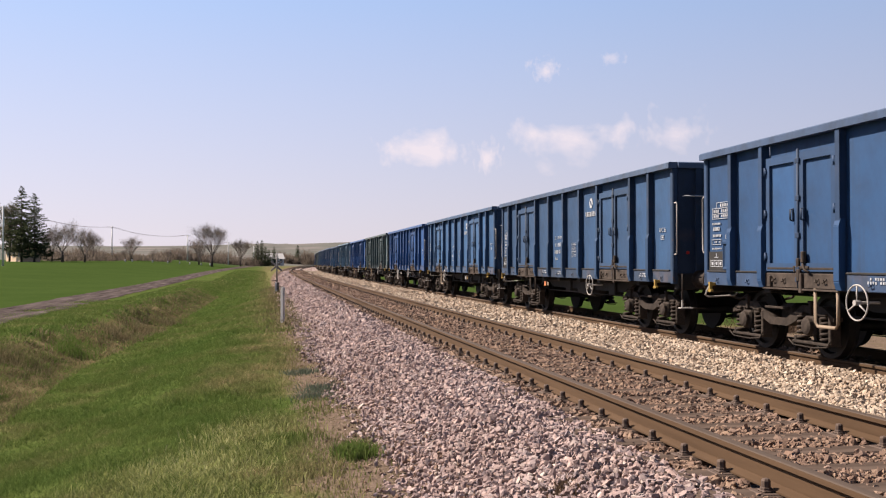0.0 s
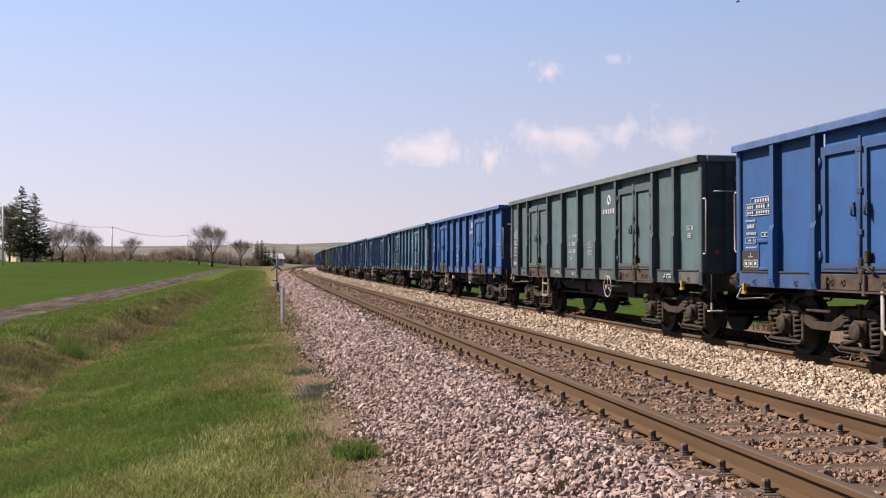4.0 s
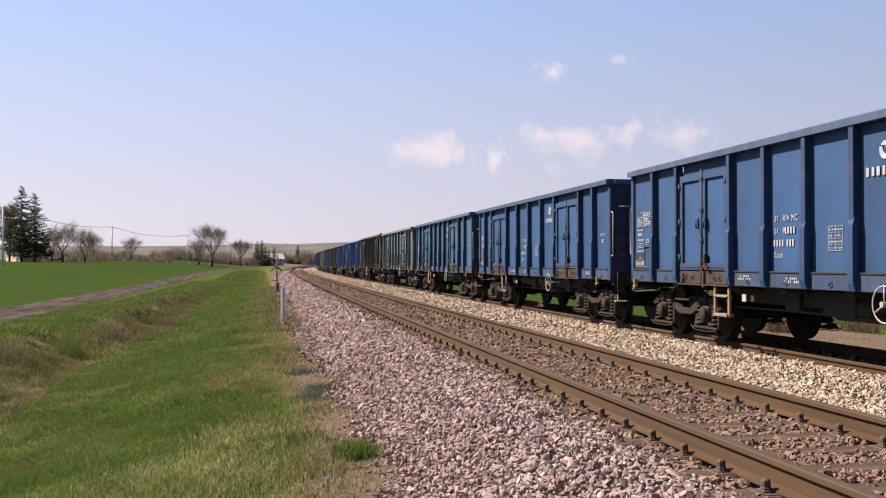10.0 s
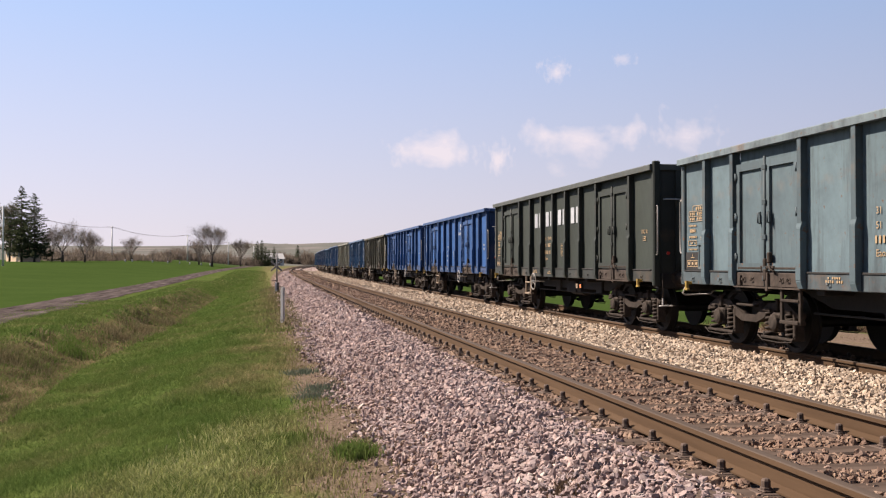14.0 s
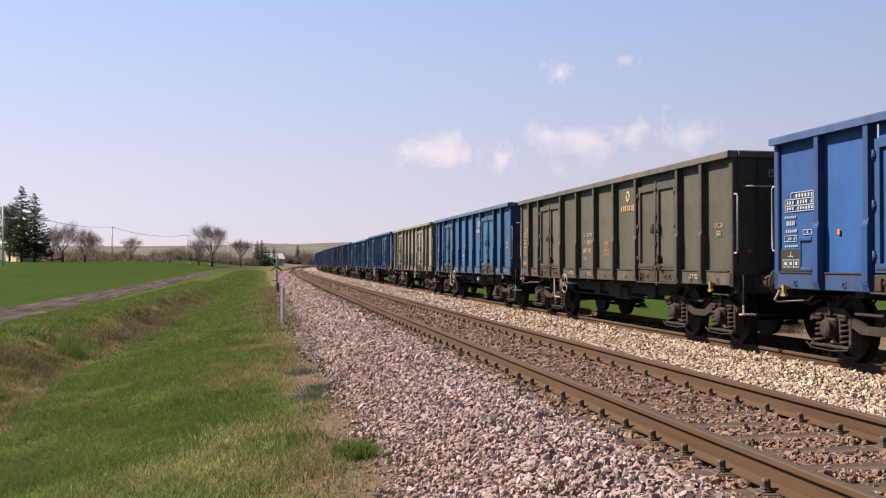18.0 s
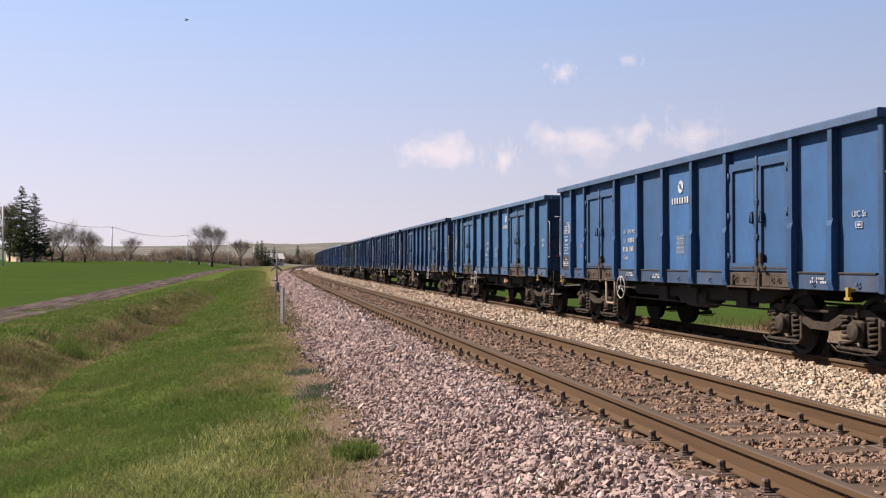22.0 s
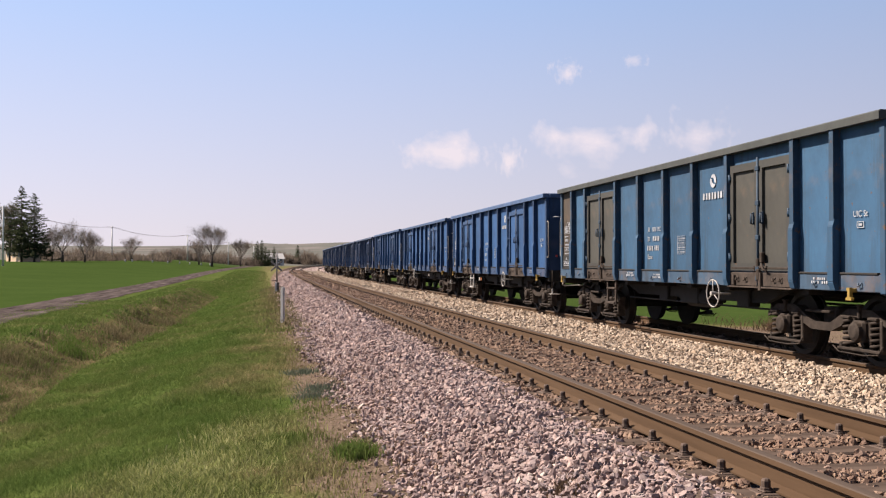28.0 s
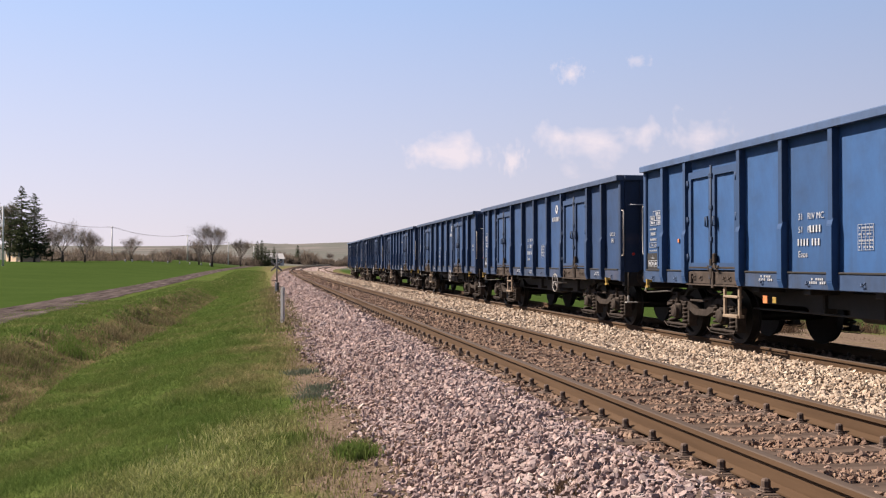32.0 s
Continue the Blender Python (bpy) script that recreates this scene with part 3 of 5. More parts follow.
def scatter_stones(bed, name, mat, x0, x1, bands, rng, shapes, faces, keep=None, singles=0):
    """Lays stones over a strip of the ballast, smaller numbers of larger ones farther off."""
    V, F, n0 = [], [], 0
    hx = np.linspace(0.2, 12, 400)
    hz = np.array([max(ballast_height(x), (-0.62 - 0.1 * (1 - smooth(-1.0, 1.2, x))) + 0.02 if x < 1.2 else -9) for x in hx])
    first = True
    for ya, yb, size, pitch in bands:
        n = int((x1 - x0) * (yb - ya) / pitch ** 2)
        x, y = rng.uniform(x0, x1, n), rng.uniform(ya, yb, n)
        if keep is not None:
            ok = keep(x, y, rng)
            x, y = x[ok], y[ok]
            n = len(x)
        z = np.interp(x, hx, hz) - 0.012 + rng.uniform(-0.035, 0.02, n)
        x = x + 0.00005 * np.minimum(y, 85) ** 2 + 0.003 * np.maximum(0, y - 85) + np.maximum(0, y - 85) ** 2 / 5000
        sc = size * np.clip(rng.lognormal(0, 0.3, n), 0.5, 1.7) * 0.5
        R, kind = turns(rng, n), rng.integers(0, len(shapes), n)
        if singles and first:
            order = np.argsort(y)
            lone, x_, y_, z_ = order[:singles], x, y, z
            meshes = []
            for k, sh in enumerate(shapes):
                meshes.append(big_mesh("stone", sh * 0.5, faces, mat))
            for j in lone:
                m = Matrix.LocRotScale((x_[j], y_[j], z_[j]), Matrix(R[j].tolist()).to_quaternion(), Vector((1, 1, 1)) * float(sc[j] * 2))
                part("stone", meshes[kind[j]], bed, at=m)
            rest = order[singles:]
            x, y, z, sc, R, kind = x[rest], y[rest], z[rest], sc[rest], R[rest], kind[rest]
            n = len(x)
        first = False
        sh = np.array(shapes)[kind] * sc[:, None, None]
        P = np.einsum("nij,nkj->nki", R, sh) + np.stack([x, y, z], -1)[:, None, :]
        V.append(P.reshape(-1, 3))
        F.append((faces[None] + (n0 + 12 * np.arange(n))[:, None, None]).reshape(-1, 3))
        n0 += 12 * n
    ob = part(name, big_mesh(name, np.concatenate(V), np.concatenate(F), mat), bed)
    tagged(ob, kind="stuff")


# ---- grass ----
def build_grass(name, mat, label, spans, rng, accept):
    """Blades of grass, two triangles each, standing on the land."""
    V, F, n0 = [], [], 0
    for xa, xb, ya, yb, per, hi, wide in spans:
        n = int((xb - xa) * (yb - ya) * per)
        x, y = rng.uniform(xa, xb, n), rng.uniform(ya, yb, n)
        p = accept(x, y)
        clump = np.array([noise.noise((a * 0.9, b * 0.9, 5)) for a, b in zip(x[::1], y[::1])])
        ok = rng.uniform(0, 1, n) < p * np.clip(0.85 + 0.5 * clump, 0.05, 1)
        x, y, clump = x[ok], y[ok], clump[ok]
        n = len(x)
        z = np.array([terrain(a, b) for a, b in zip(x, y)]) - 0.01
        h = hi * rng.uniform(0.35, 1.2, n) * (1 + 0.8 * clump)
        a, lean, la = rng.uniform(0, 6.28, n), rng.uniform(0.35, 1.5, n) * h, rng.uniform(0, 6.28, n)
        w = wide * rng.uniform(0.7, 1.3, n)
        base = np.stack([x, y, z], -1)
        side = np.stack([np.cos(a) * w, np.sin(a) * w, 0 * w], -1) * 0.5
        tip = base + np.stack([np.cos(la) * lean, np.sin(la) * lean, h], -1)
        mid = base + np.stack([np.cos(la) * lean * 0.3, np.sin(la) * lean * 0.3, h * 0.6], -1)
        P = np.stack([base - side, base + side, mid + side * 0.7, mid - side * 0.7, tip], 1)
        V.append(P.reshape(-1, 3))
        t = np.array([(0, 1, 2), (0, 2, 3), (3, 2, 4)])
        F.append((t[None] + (n0 + 5 * np.arange(n))[:, None, None]).reshape(-1, 3))
        n0 += 5 * n
    thing(name, label, "grass", kind="stuff", mesh=big_mesh(name, np.concatenate(V), np.concatenate(F), mat))


# ---- trees ----
def grow(rng, s, p, d, length, r, depth, spread=0.5, up=0.12):
    """One branch and the branches that leave it along its length."""
    pts, rad, n = [p], [r], 4 if depth > 1 else 2
    for i in range(n):
        d = (d + Vector((rng.gauss(0, 0.08), rng.gauss(0, 0.08), rng.gauss(0, 0.05) + up * 0.3))).normalized()
        p = p + d * length / n
        pts.append(p)
        rad.append(r * (1 - 0.6 * (i + 1) / n))
    s.tube(pts, rad, 6 if depth > 3 else (4 if depth > 1 else 3), False)
    if depth == 0:
        return
    kids = 5 if depth > 1 else 4
    for k in range(kids):
        j = 0.22 + 0.78 * (k + rng.random() * 0.6) / kids
        f = min(j, 0.999) * n
        q = pts[int(f)].lerp(pts[int(f) + 1], f - int(f))
        w = Vector((rng.gauss(0, 1), rng.gauss(0, 1), rng.gauss(0, 0.35))).normalized()
        grow(rng, s, q, (d * 0.8 + w * spread + Vector((0, 0, up))).normalized(), length * rng.uniform(0.58, 0.84) * (1.15 - 0.35 * j), max(r * (1 - 0.6 * j) * 0.5, 0.006), depth - 1, spread, up)


def bare_tree_meshes(seed, height, forks=3, trunk=0.22, spread=0.62, depth=5, thick=0.02, rise=0.16):
    rng = random.Random(seed)
    a, b = Shape(), Shape()
    h = height * trunk
    a.tube([(0, 0, -0.3), (0.05, 0, h * 0.5), (0, 0.05, h)], [height * thick * 1.3, height * thick, height * thick * 0.85], 8, True)
    for k in range(forks):
        w = 2 * math.pi * (k + rng.random() * 0.5) / forks
        grow(rng, b, Vector((0, 0, h * rng.uniform(0.8, 1.0))), Vector((math.cos(w) * spread, math.sin(w) * spread, 1)).normalized(), height * rng.uniform(0.27, 0.34), height * thick * 0.5, depth, 0.62, rise)
    return a.mesh("trunk", BARK), b.mesh("crown", TWIG)


def spruce_meshes(seed, height, wide=0.2, foot=0.12):
    """A spruce: whorls of drooping boughs hung with sprays, longest near the foot, of uneven reach."""
    rng = random.Random(seed)
    a = Shape().tube([(0, 0, -0.3), (0, 0, height * 0.5), (0, 0, height * 0.99)], [height * 0.016, height * 0.011, 0.02], 7)
    V, F = [], []
    z, unit = height * foot, height / 16
    while z < height * 0.985:
        q = (z / height - foot) / (1 - foot)
        reach = height * wide * (1 - q) ** 0.8 + 0.06
        fine = unit * (0.4 + 0.6 * (1 - q))
        turn = rng.uniform(0, 6.28)
        for k in range(7):
            w, zb = turn + k * 0.9 + rng.gauss(0, 0.15), z + rng.gauss(0, 0.016) * height
            L = reach * rng.choice((0.5, 0.75, 0.9, 1.0, 1.2))
            n_st = max(3, int(11 * L / (height * wide)) + 2)
            for m in range(n_st):
                t = (m + 1) / n_st
                c = Vector((math.cos(w) * L * t, math.sin(w) * L * t, zb - 0.42 * L * t + 0.3 * L * t ** 3))
                for _ in range(4 + int(9 * t)):
                    e = Vector((math.cos(w) * 0.5 + rng.gauss(0, 0.7), math.sin(w) * 0.5 + rng.gauss(0, 0.7), rng.gauss(-0.45, 0.35))).normalized() * rng.uniform(0.35, 0.75) * fine
                    g = Vector((rng.gauss(0, 1), rng.gauss(0, 1), rng.gauss(0, 0.5))).normalized() * 0.16 * fine
                    n = len(V)
                    V += [c - g, c + g, c + e]
                    F.append((n, n + 1, n + 2))
        z += height * 0.036 * (1.15 - 0.5 * q)
    return a.mesh("trunk", BARK), big_mesh("crown", np.array([tuple(p) for p in V]), np.array(F), NEEDLE)


def pine_meshes(seed, height):
    """A pine: a bare trunk under loose clumps of needles."""
    rng = random.Random(seed)
    a, V, F = Shape(), [], []
    a.tube([(0, 0, -0.3), (0.1, 0, height * 0.5), (0, 0.1, height * 0.9)], [height * 0.02, height * 0.014, 0.04], 7)
    for _ in range(34):
        q = rng.uniform(0.25, 1.0)
        w, d = rng.uniform(0, 6.28), height * 0.3 * math.sin(math.pi * min(1.0, 0.3 + 0.62 * q)) * rng.uniform(0.3, 1.0)
        c = Vector((math.cos(w) * d, math.sin(w) * d, height * q))
        a.tube([(0, 0, c.z - 0.5 * d), c], [0.05, 0.02], 4)
        for _ in range(150):
            p = c + Vector((rng.gauss(0, 0.55), rng.gauss(0, 0.55), rng.gauss(0, 0.4)))
            e = Vector((rng.gauss(0, 1), rng.gauss(0, 1), rng.gauss(0.2, 0.7))).normalized() * rng.uniform(0.3, 0.6)
            g = Vector((rng.gauss(0, 1), rng.gauss(0, 1), rng.gauss(0, 1))).normalized() * 0.11
            n = len(V)
            V += [p - g, p + g, p + e]
            F.append((n, n + 1, n + 2))
    return a.mesh("trunk", BARK), big_mesh("crown", np.array([tuple(p) for p in V]), np.array(F), PINE)


def place(px, dist):
    """Pose on the land at that compass turn (degrees from the line) and distance."""
    a = radians(px)
    x, y = math.sin(a) * dist, math.cos(a) * dist
    return x, y, terrain(x, y)


def build_tree(name, label, category, meshes, turn, dist, rz=0.0, size=1.0, group=""):
    x, y, z = place(turn, dist)
    t = thing(name, label, category, pose(x, y, z, 0, 0, rz), group)
    for n, m in zip(("trunk", "crown"), meshes):
        part(n, m, t, at=Matrix.Scale(size, 4))
    return t


def build_thicket(name, label, spans, rng, mat):
    """Leafless scrub: fans of thin twigs along stretches of (turn, distance, height, number)."""
    V, F = [], []
    for a0, a1, d0, d1, hi, count in spans:
        for _ in range(count):
            j = rng.random()
            x, y, z = place(a0 + (a1 - a0) * j, d0 + (d1 - d0) * j + rng.gauss(0, 4))
            hh = hi * rng.uniform(0.5, 1.0) * (1.0 + 0.7 * noise.noise((x * 0.13, y * 0.02, 2)))
            for k in range(12):
                w = rng.uniform(0, 6.28)
                o = Vector((x + rng.gauss(0, 0.5), y + rng.gauss(0, 0.5), z))
                e = Vector((math.cos(w) * rng.uniform(0.1, 0.6), math.sin(w) * rng.uniform(0.1, 0.6), 1)).normalized()
                for m in range(3):
                    L = hh * rng.uniform(0.4, 1.0)
                    tip = o + e * L + Vector((rng.gauss(0, 0.2), rng.gauss(0, 0.2), 0)) * hh
                    s = Vector((rng.gauss(0, 1), rng.gauss(0, 1), 0)).normalized() * 0.05 * d0 / 200
                    n = len(V)
                    V += [o - s, o + s, tip]
                    F.append((n, n + 1, n + 2))
                    o = o + e * L * 0.4
    thing(name, label, "bushes", kind="stuff", mesh=big_mesh(name, np.array([tuple(p) for p in V]), np.array(F), mat))

# ---- the freight wagon ----
# three makes of wagon: where the ribs and the doors sit on one half of the side
MAKES = {"a": ((5.38, 4.42, 2.47, 1.23), 3.44), "b": ((5.22, 4.15, 2.17, 1.09), 3.15), "c": ((5.25, 3.27, 2.12, 1.05), 4.25)}
MAKE = {2: "b", 7: "b", 9: "b", 13: "b", 11: "c"}


def bays(make):
    """Ribs, door centres and wall panels (middle, width) of one make."""
    half, door = MAKES[make]
    ribs = [-y for y in half] + [0.0] + list(half[::-1])
    edges = [-6.34] + ribs + [6.34]
    walls = [((a + b) / 2, round(b - a - 0.05, 3)) for a, b in zip(edges, edges[1:]) if abs(abs((a + b) / 2) - door) > 0.15]
    return ribs, (-door, door), walls


SIDE, LOW, TOP = 1.345, 0.98, 3.107
WAGON_MESHES = {}


def wagon_mesh(key, shape, *mats):
    if key not in WAGON_MESHES:
        WAGON_MESHES[key] = shape().mesh(key, *mats)
    return WAGON_MESHES[key]


def panel(width):
    """One sheet of the side wall, a little dished."""
    def shape():
        h = width / 2
        v, f, n, m = [], [], 7, 7
        for i in range(n):
            for j in range(m):
                u, w = i / (n - 1), j / (m - 1)
                d = 0.012 * math.sin(math.pi * u) * math.sin(math.pi * w)
                v.append((0.0 + d, -h + width * u, 1.2 + 1.81 * w))
        f = [(i * m + j, (i + 1) * m + j, (i + 1) * m + j + 1, i * m + j + 1) for i in range(n - 1) for j in range(m - 1)]
        s = Shape().add(v, f, True)
        return s.box(0.015, 0.05, -h, h, 1.2, 3.01)
    return shape


def door_header():
    return Shape().box(0.01, 0.05, -0.9, 0.9, 2.76, 3.003, 0.008)


def rib():
    # a slim pressed channel from sill to rim
    return Shape().prism([(0.03, 1.0), (-0.05, 1.0), (-0.1, 1.14), (-0.1, 3.003), (0.03, 3.003)], 1, -0.042, 0.042) \
        .box(-0.107, -0.096, -0.05, 0.05, 1.16, 3.003, 0.003)


def rib_foot():
    # the stiffener welded over the lower half of a rib, drawn in towards the sill
    s = Shape().prism([(-0.04, 0.99), (-0.095, 0.99), (-0.125, 1.08), (-0.125, 1.8), (-0.1, 1.88), (-0.04, 1.88)], 1, -0.062, 0.056)
    return s.box(-0.131, -0.12, -0.065, 0.059, 1.1, 1.79, 0.004)


def corner_post():
    return Shape().box(-0.045, 0.06, -0.06, 0.06, 0.96, 3.003, 0.015)


def rim():
    s = Shape().prism([(-0.125, 3.0), (0.05, 3.0), (0.05, 3.107), (-0.105, 3.107), (-0.125, 3.09)], 1, -6.4, 6.4)
    return s


def end_rim():
    return Shape().prism([(-0.05, 3.0), (0.09, 3.0), (0.09, 3.09), (0.07, 3.107), (-0.05, 3.107)], 0, -1.295, 1.295)


def sill(doors):
    def shape():
        s = Shape()
        edges = [-6.4] + [c + e for c in doors for e in (-0.97, 0.97)] + [6.4]
        for a, b in zip(edges[::2], edges[1::2]):
            s.box(-0.045, 0.06, a, b, 0.98, 1.195, 0.01)
            n = max(1, round((b - a) / 1.2))
            for i in range(n):
                y = a + (b - a) * (i + 0.5) / n
                s.tube([(-0.05, y - 0.03, 1.1), (-0.075, y - 0.03, 1.06), (-0.075, y + 0.02, 1.05), (-0.05, y + 0.04, 1.09)], 0.01, 5)
        return s
    return shape


def ledge(walls):
    """A dark strip under each wall panel, drawn for the shade in the gap there."""
    def shape():
        s = Shape()
        for y, w in walls:
            s.box(-0.058, 0.02, y - w / 2 + 0.06, y + w / 2 - 0.06, 1.196, 1.222, 0.004)
        return s
    return shape


def door_sill():
    s = Shape().box(-0.06, 0.06, -0.965, 0.965, 0.99, 1.2, 0.012).box(-0.09, 0.0, -0.95, 0.95, 0.965, 0.99, 0.004)
    for y in (-0.62, -0.44, 0.4, 0.66):
        s.tube([(-0.065, y - 0.03, 1.13), (-0.09, y - 0.03, 1.09), (-0.09, y + 0.02, 1.08), (-0.065, y + 0.04, 1.12)], 0.01, 5)
    return s.box(-0.1, -0.05, -0.1, -0.03, 0.93, 1.2, 0.008).box(-0.1, -0.05, 0.72, 0.78, 1.0, 1.16, 0.008)


def door_leaf():
    return Shape().box(-0.02, 0.03, -0.4, 0.4, 1.26, 2.77)


def door_frame():
    # one closed frame round the leaf
    o, i = [(-0.425, 1.22), (0.425, 1.22), (0.425, 2.81), (-0.425, 2.81)], [(-0.33, 1.33), (0.33, 1.33), (0.33, 2.7), (-0.33, 2.7)]
    v = [(-0.06, y, z) for y, z in o] + [(-0.06, y, z) for y, z in i] + [(0.02, y, z) for y, z in o] + [(-0.018, y * 0.985, z) for y, z in i]
    f = []
    for k in range(4):
        m = (k + 1) % 4
        f += [(k, m, 4 + m, 4 + k), (k, 8 + k, 8 + m, m), (4 + k, 4 + m, 12 + m, 12 + k)]
    return Shape().add(v, f)


def door_foot():
    # the slotted rail along the foot of both leaves
    return Shape().box(-0.075, -0.05, -0.82, -0.16, 1.25, 1.28, 0.004).box(-0.075, -0.05, 0.14, 0.84, 1.25, 1.28, 0.004)


def hinge():
    s = Shape()
    return s.box(-0.085, -0.02, -0.03, 0.03, -0.03, 0.03, 0.008).rod((-0.075, 0, -0.06), (-0.075, 0, 0.06), 0.018, 8)


def lock_bar():
    return Shape().rod((-0.075, 0, 1.0), (-0.075, 0, 2.86), 0.022, 8)


def bar_bracket():
    return Shape().box(-0.1, -0.05, -0.05, 0.05, -0.035, 0.035, 0.006)


def door_handle():
    return Shape().tube([(-0.06, 0, -0.08), (-0.105, 0, -0.07), (-0.105, 0, 0.07), (-0.06, 0, 0.08)], 0.014, 6).box(-0.075, -0.05, -0.016, 0.016, -0.09, 0.09, 0.004)


def door_latch():
    s = Shape().box(-0.09, -0.05, -0.26, 0.13, -0.022, 0.022, 0.008).box(-0.1, -0.05, -0.035, 0.035, -0.02, 0.13, 0.012).box(-0.1, -0.05, 0.06, 0.1, -0.07, 0.02, 0.01)
    # the heavy drop lock beside the bar
    s.box(-0.115, -0.055, -0.175, -0.105, 0.06, 0.22, 0.012).box(-0.11, -0.05, -0.07, 0.02, -0.2, -0.02, 0.015)
    return s.tube([(-0.1, -0.14, 0.05), (-0.11, -0.2, -0.03), (-0.1, -0.3, -0.06)], 0.016, 6)


def end_wall():
    s = Shape().box(-1.28, 1.28, -0.03, 0.03, 1.15, 3.005)
    return s


def end_rib():
    return Shape().prism([(-0.03, 1.1), (0.07, 1.1), (0.11, 1.3), (0.07, 3.003), (-0.03, 3.003)], 0, -0.06, 0.06)


def wagon_floor():
    return Shape().box(-1.34, 1.34, -6.36, 6.36, 1.12, 1.2)


def underframe():
    s = Shape().box(-0.28, -0.14, -6.3, 6.3, 0.82, 1.12, 0.01).box(0.14, 0.28, -6.3, 6.3, 0.82, 1.12, 0.01)
    for y in (-4.5, -2.2, -0.8, 0.8, 2.2, 4.5):
        s.box(-1.3, 1.3, y - 0.09, y + 0.09, 0.9, 1.12, 0.01)
    # fish-bellied side bearers, well inside the sills
    for x in (-0.86, 0.76):
        s.prism([(-3.6, 1.0), (-2.6, 0.7), (2.6, 0.7), (3.6, 1.0)], 0, x, x + 0.1)
    return s


def headstock():
    return Shape().box(-1.3, 1.3, -0.08, 0.08, 0.86, 1.15, 0.015).box(-0.2, 0.2, -0.1, 0.1, 0.9, 1.16)


def brake_cylinder():
    s = Shape().lathe((0.55, 0.3, 0.78), (0, 1, 0), [(0, 0.1), (0.03, 0.19), (0.55, 0.19), (0.58, 0.08)], 16)
    return s.rod((0.55, -0.6, 0.78), (0.55, 0.35, 0.78), 0.025, 6).box(0.5, 0.6, 0.4, 0.8, 0.9, 1.05)


def air_tank():
    s = Shape().lathe((-0.75, -0.75, 0.72), (0, 1, 0), [(0, 0.06), (0.05, 0.18), (0.95, 0.18), (1.0, 0.06)], 16)
    return s.box(-0.8, -0.7, -0.55, -0.5, 0.85, 1.0).box(-0.8, -0.7, 0.0, 0.05, 0.85, 1.0)


def brake_rigging():
    s = Shape().rod((-0.9, -3.0, 0.62), (-0.9, 3.0, 0.62), 0.018, 6).rod((0.4, -3.2, 0.68), (0.4, 3.2, 0.68), 0.022, 6)
    for y in (-2.0, 1.2):
        s.box(-0.92, -0.7, y - 0.2, y + 0.2, 0.62, 0.98, 0.02)
        s.box(-0.4, 0.4, y - 0.05, y + 0.05, 0.55, 0.95, 0.02)
    return s.box(-0.95, -0.7, -0.4, 0.35, 0.6, 0.95, 0.02)


def buffer():
    s = Shape().lathe((0, 0, 0), (0, 1, 0), [(0.0, 0.17), (0.03, 0.17), (0.035, 0.12), (0.3, 0.115), (0.305, 0.09), (0.52, 0.09), (0.53, 0.2), (0.56, 0.235), (0.59, 0.225), (0.605, 0.15)], 18)
    return s


def coupling():
    s = Shape().box(-0.05, 0.05, -0.02, 0.28, 0.98, 1.06, 0.015)
    for i in range(4):
        s.ring((0, 0.3 + 0.085 * i, 0.94 - 0.05 * i), (1, 0, 0) if i % 2 else (0, 0.3, 1), 0.05, 0.016, 12, 5)
    return s.tube([(0.35, 0, 0.95), (0.36, 0.2, 0.75), (0.3, 0.4, 0.7), (0.25, 0.6, 0.78)], 0.025, 6)


def hand_wheel():
    s = Shape().ring((-1.46, 0, 0.82), (1, 0, 0), 0.22, 0.0105, 28, 6)
    for k in range(3):
        w = math.pi / 2 + 2 * math.pi * k / 3
        s.rod((-1.46, 0, 0.82), (-1.46, math.cos(w) * 0.22, 0.82 + math.sin(w) * 0.22), 0.01, 6)
    return s.lathe((-1.5, 0, 0.82), (1, 0, 0), [(0, 0.035), (0.08, 0.035), (0.09, 0.018), (0.35, 0.018)], 10)


def step():
    s = Shape()
    for y in (-0.24, 0.24):
        s.box(-1.4, -1.36, y - 0.028, y + 0.028, 0.48, 1.0, 0.006)
    return s.box(-1.43, -1.3, -0.24, 0.24, 0.48, 0.53, 0.008).box(-1.42, -1.32, -0.24, 0.24, 0.79, 0.83, 0.008)


def loop_step():
    return Shape().tube([(-1.4, -0.26, 1.0), (-1.4, -0.26, 0.55), (-1.4, -0.2, 0.5), (-1.4, 0.2, 0.5), (-1.4, 0.26, 0.55), (-1.4, 0.26, 1.0)], 0.024, 8)


def tow_hook():
    # a cast plate with a horn and a foot
    return Shape().prism([(-0.07, 0.84), (0.07, 0.84), (0.07, 0.875), (0.03, 0.89), (0.03, 0.98), (0.055, 1.0), (0.04, 1.03), (-0.03, 1.03), (-0.03, 0.89), (-0.07, 0.875)], 0, -1.44, -1.39) \
        .box(-1.4, -1.3, -0.03, 0.03, 0.96, 1.02, 0.008)


def hand_rail():
    # stands off the corner towards the coupling
    return Shape().tube([(0, 0.0, 0), (0, 0.1, 0.0), (0, 0.125, 0.03), (0, 0.125, 0.9), (0, 0.1, 0.93), (0, 0.0, 0.93)], 0.014, 6)


def corner_step():
    return Shape().box(-1.3, -1.06, -6.53, -6.42, 0.52, 0.545, 0.006).box(-1.255, -1.225, -6.485, -6.455, 0.54, 0.68, 0.006)


def step_bar():
    return Shape().rod((-1.24, -6.47, 1.15), (-1.24, -6.47, 0.54), 0.016, 6).box(-1.1, -0.8, -6.5, -6.44, 0.52, 0.54, 0.005)


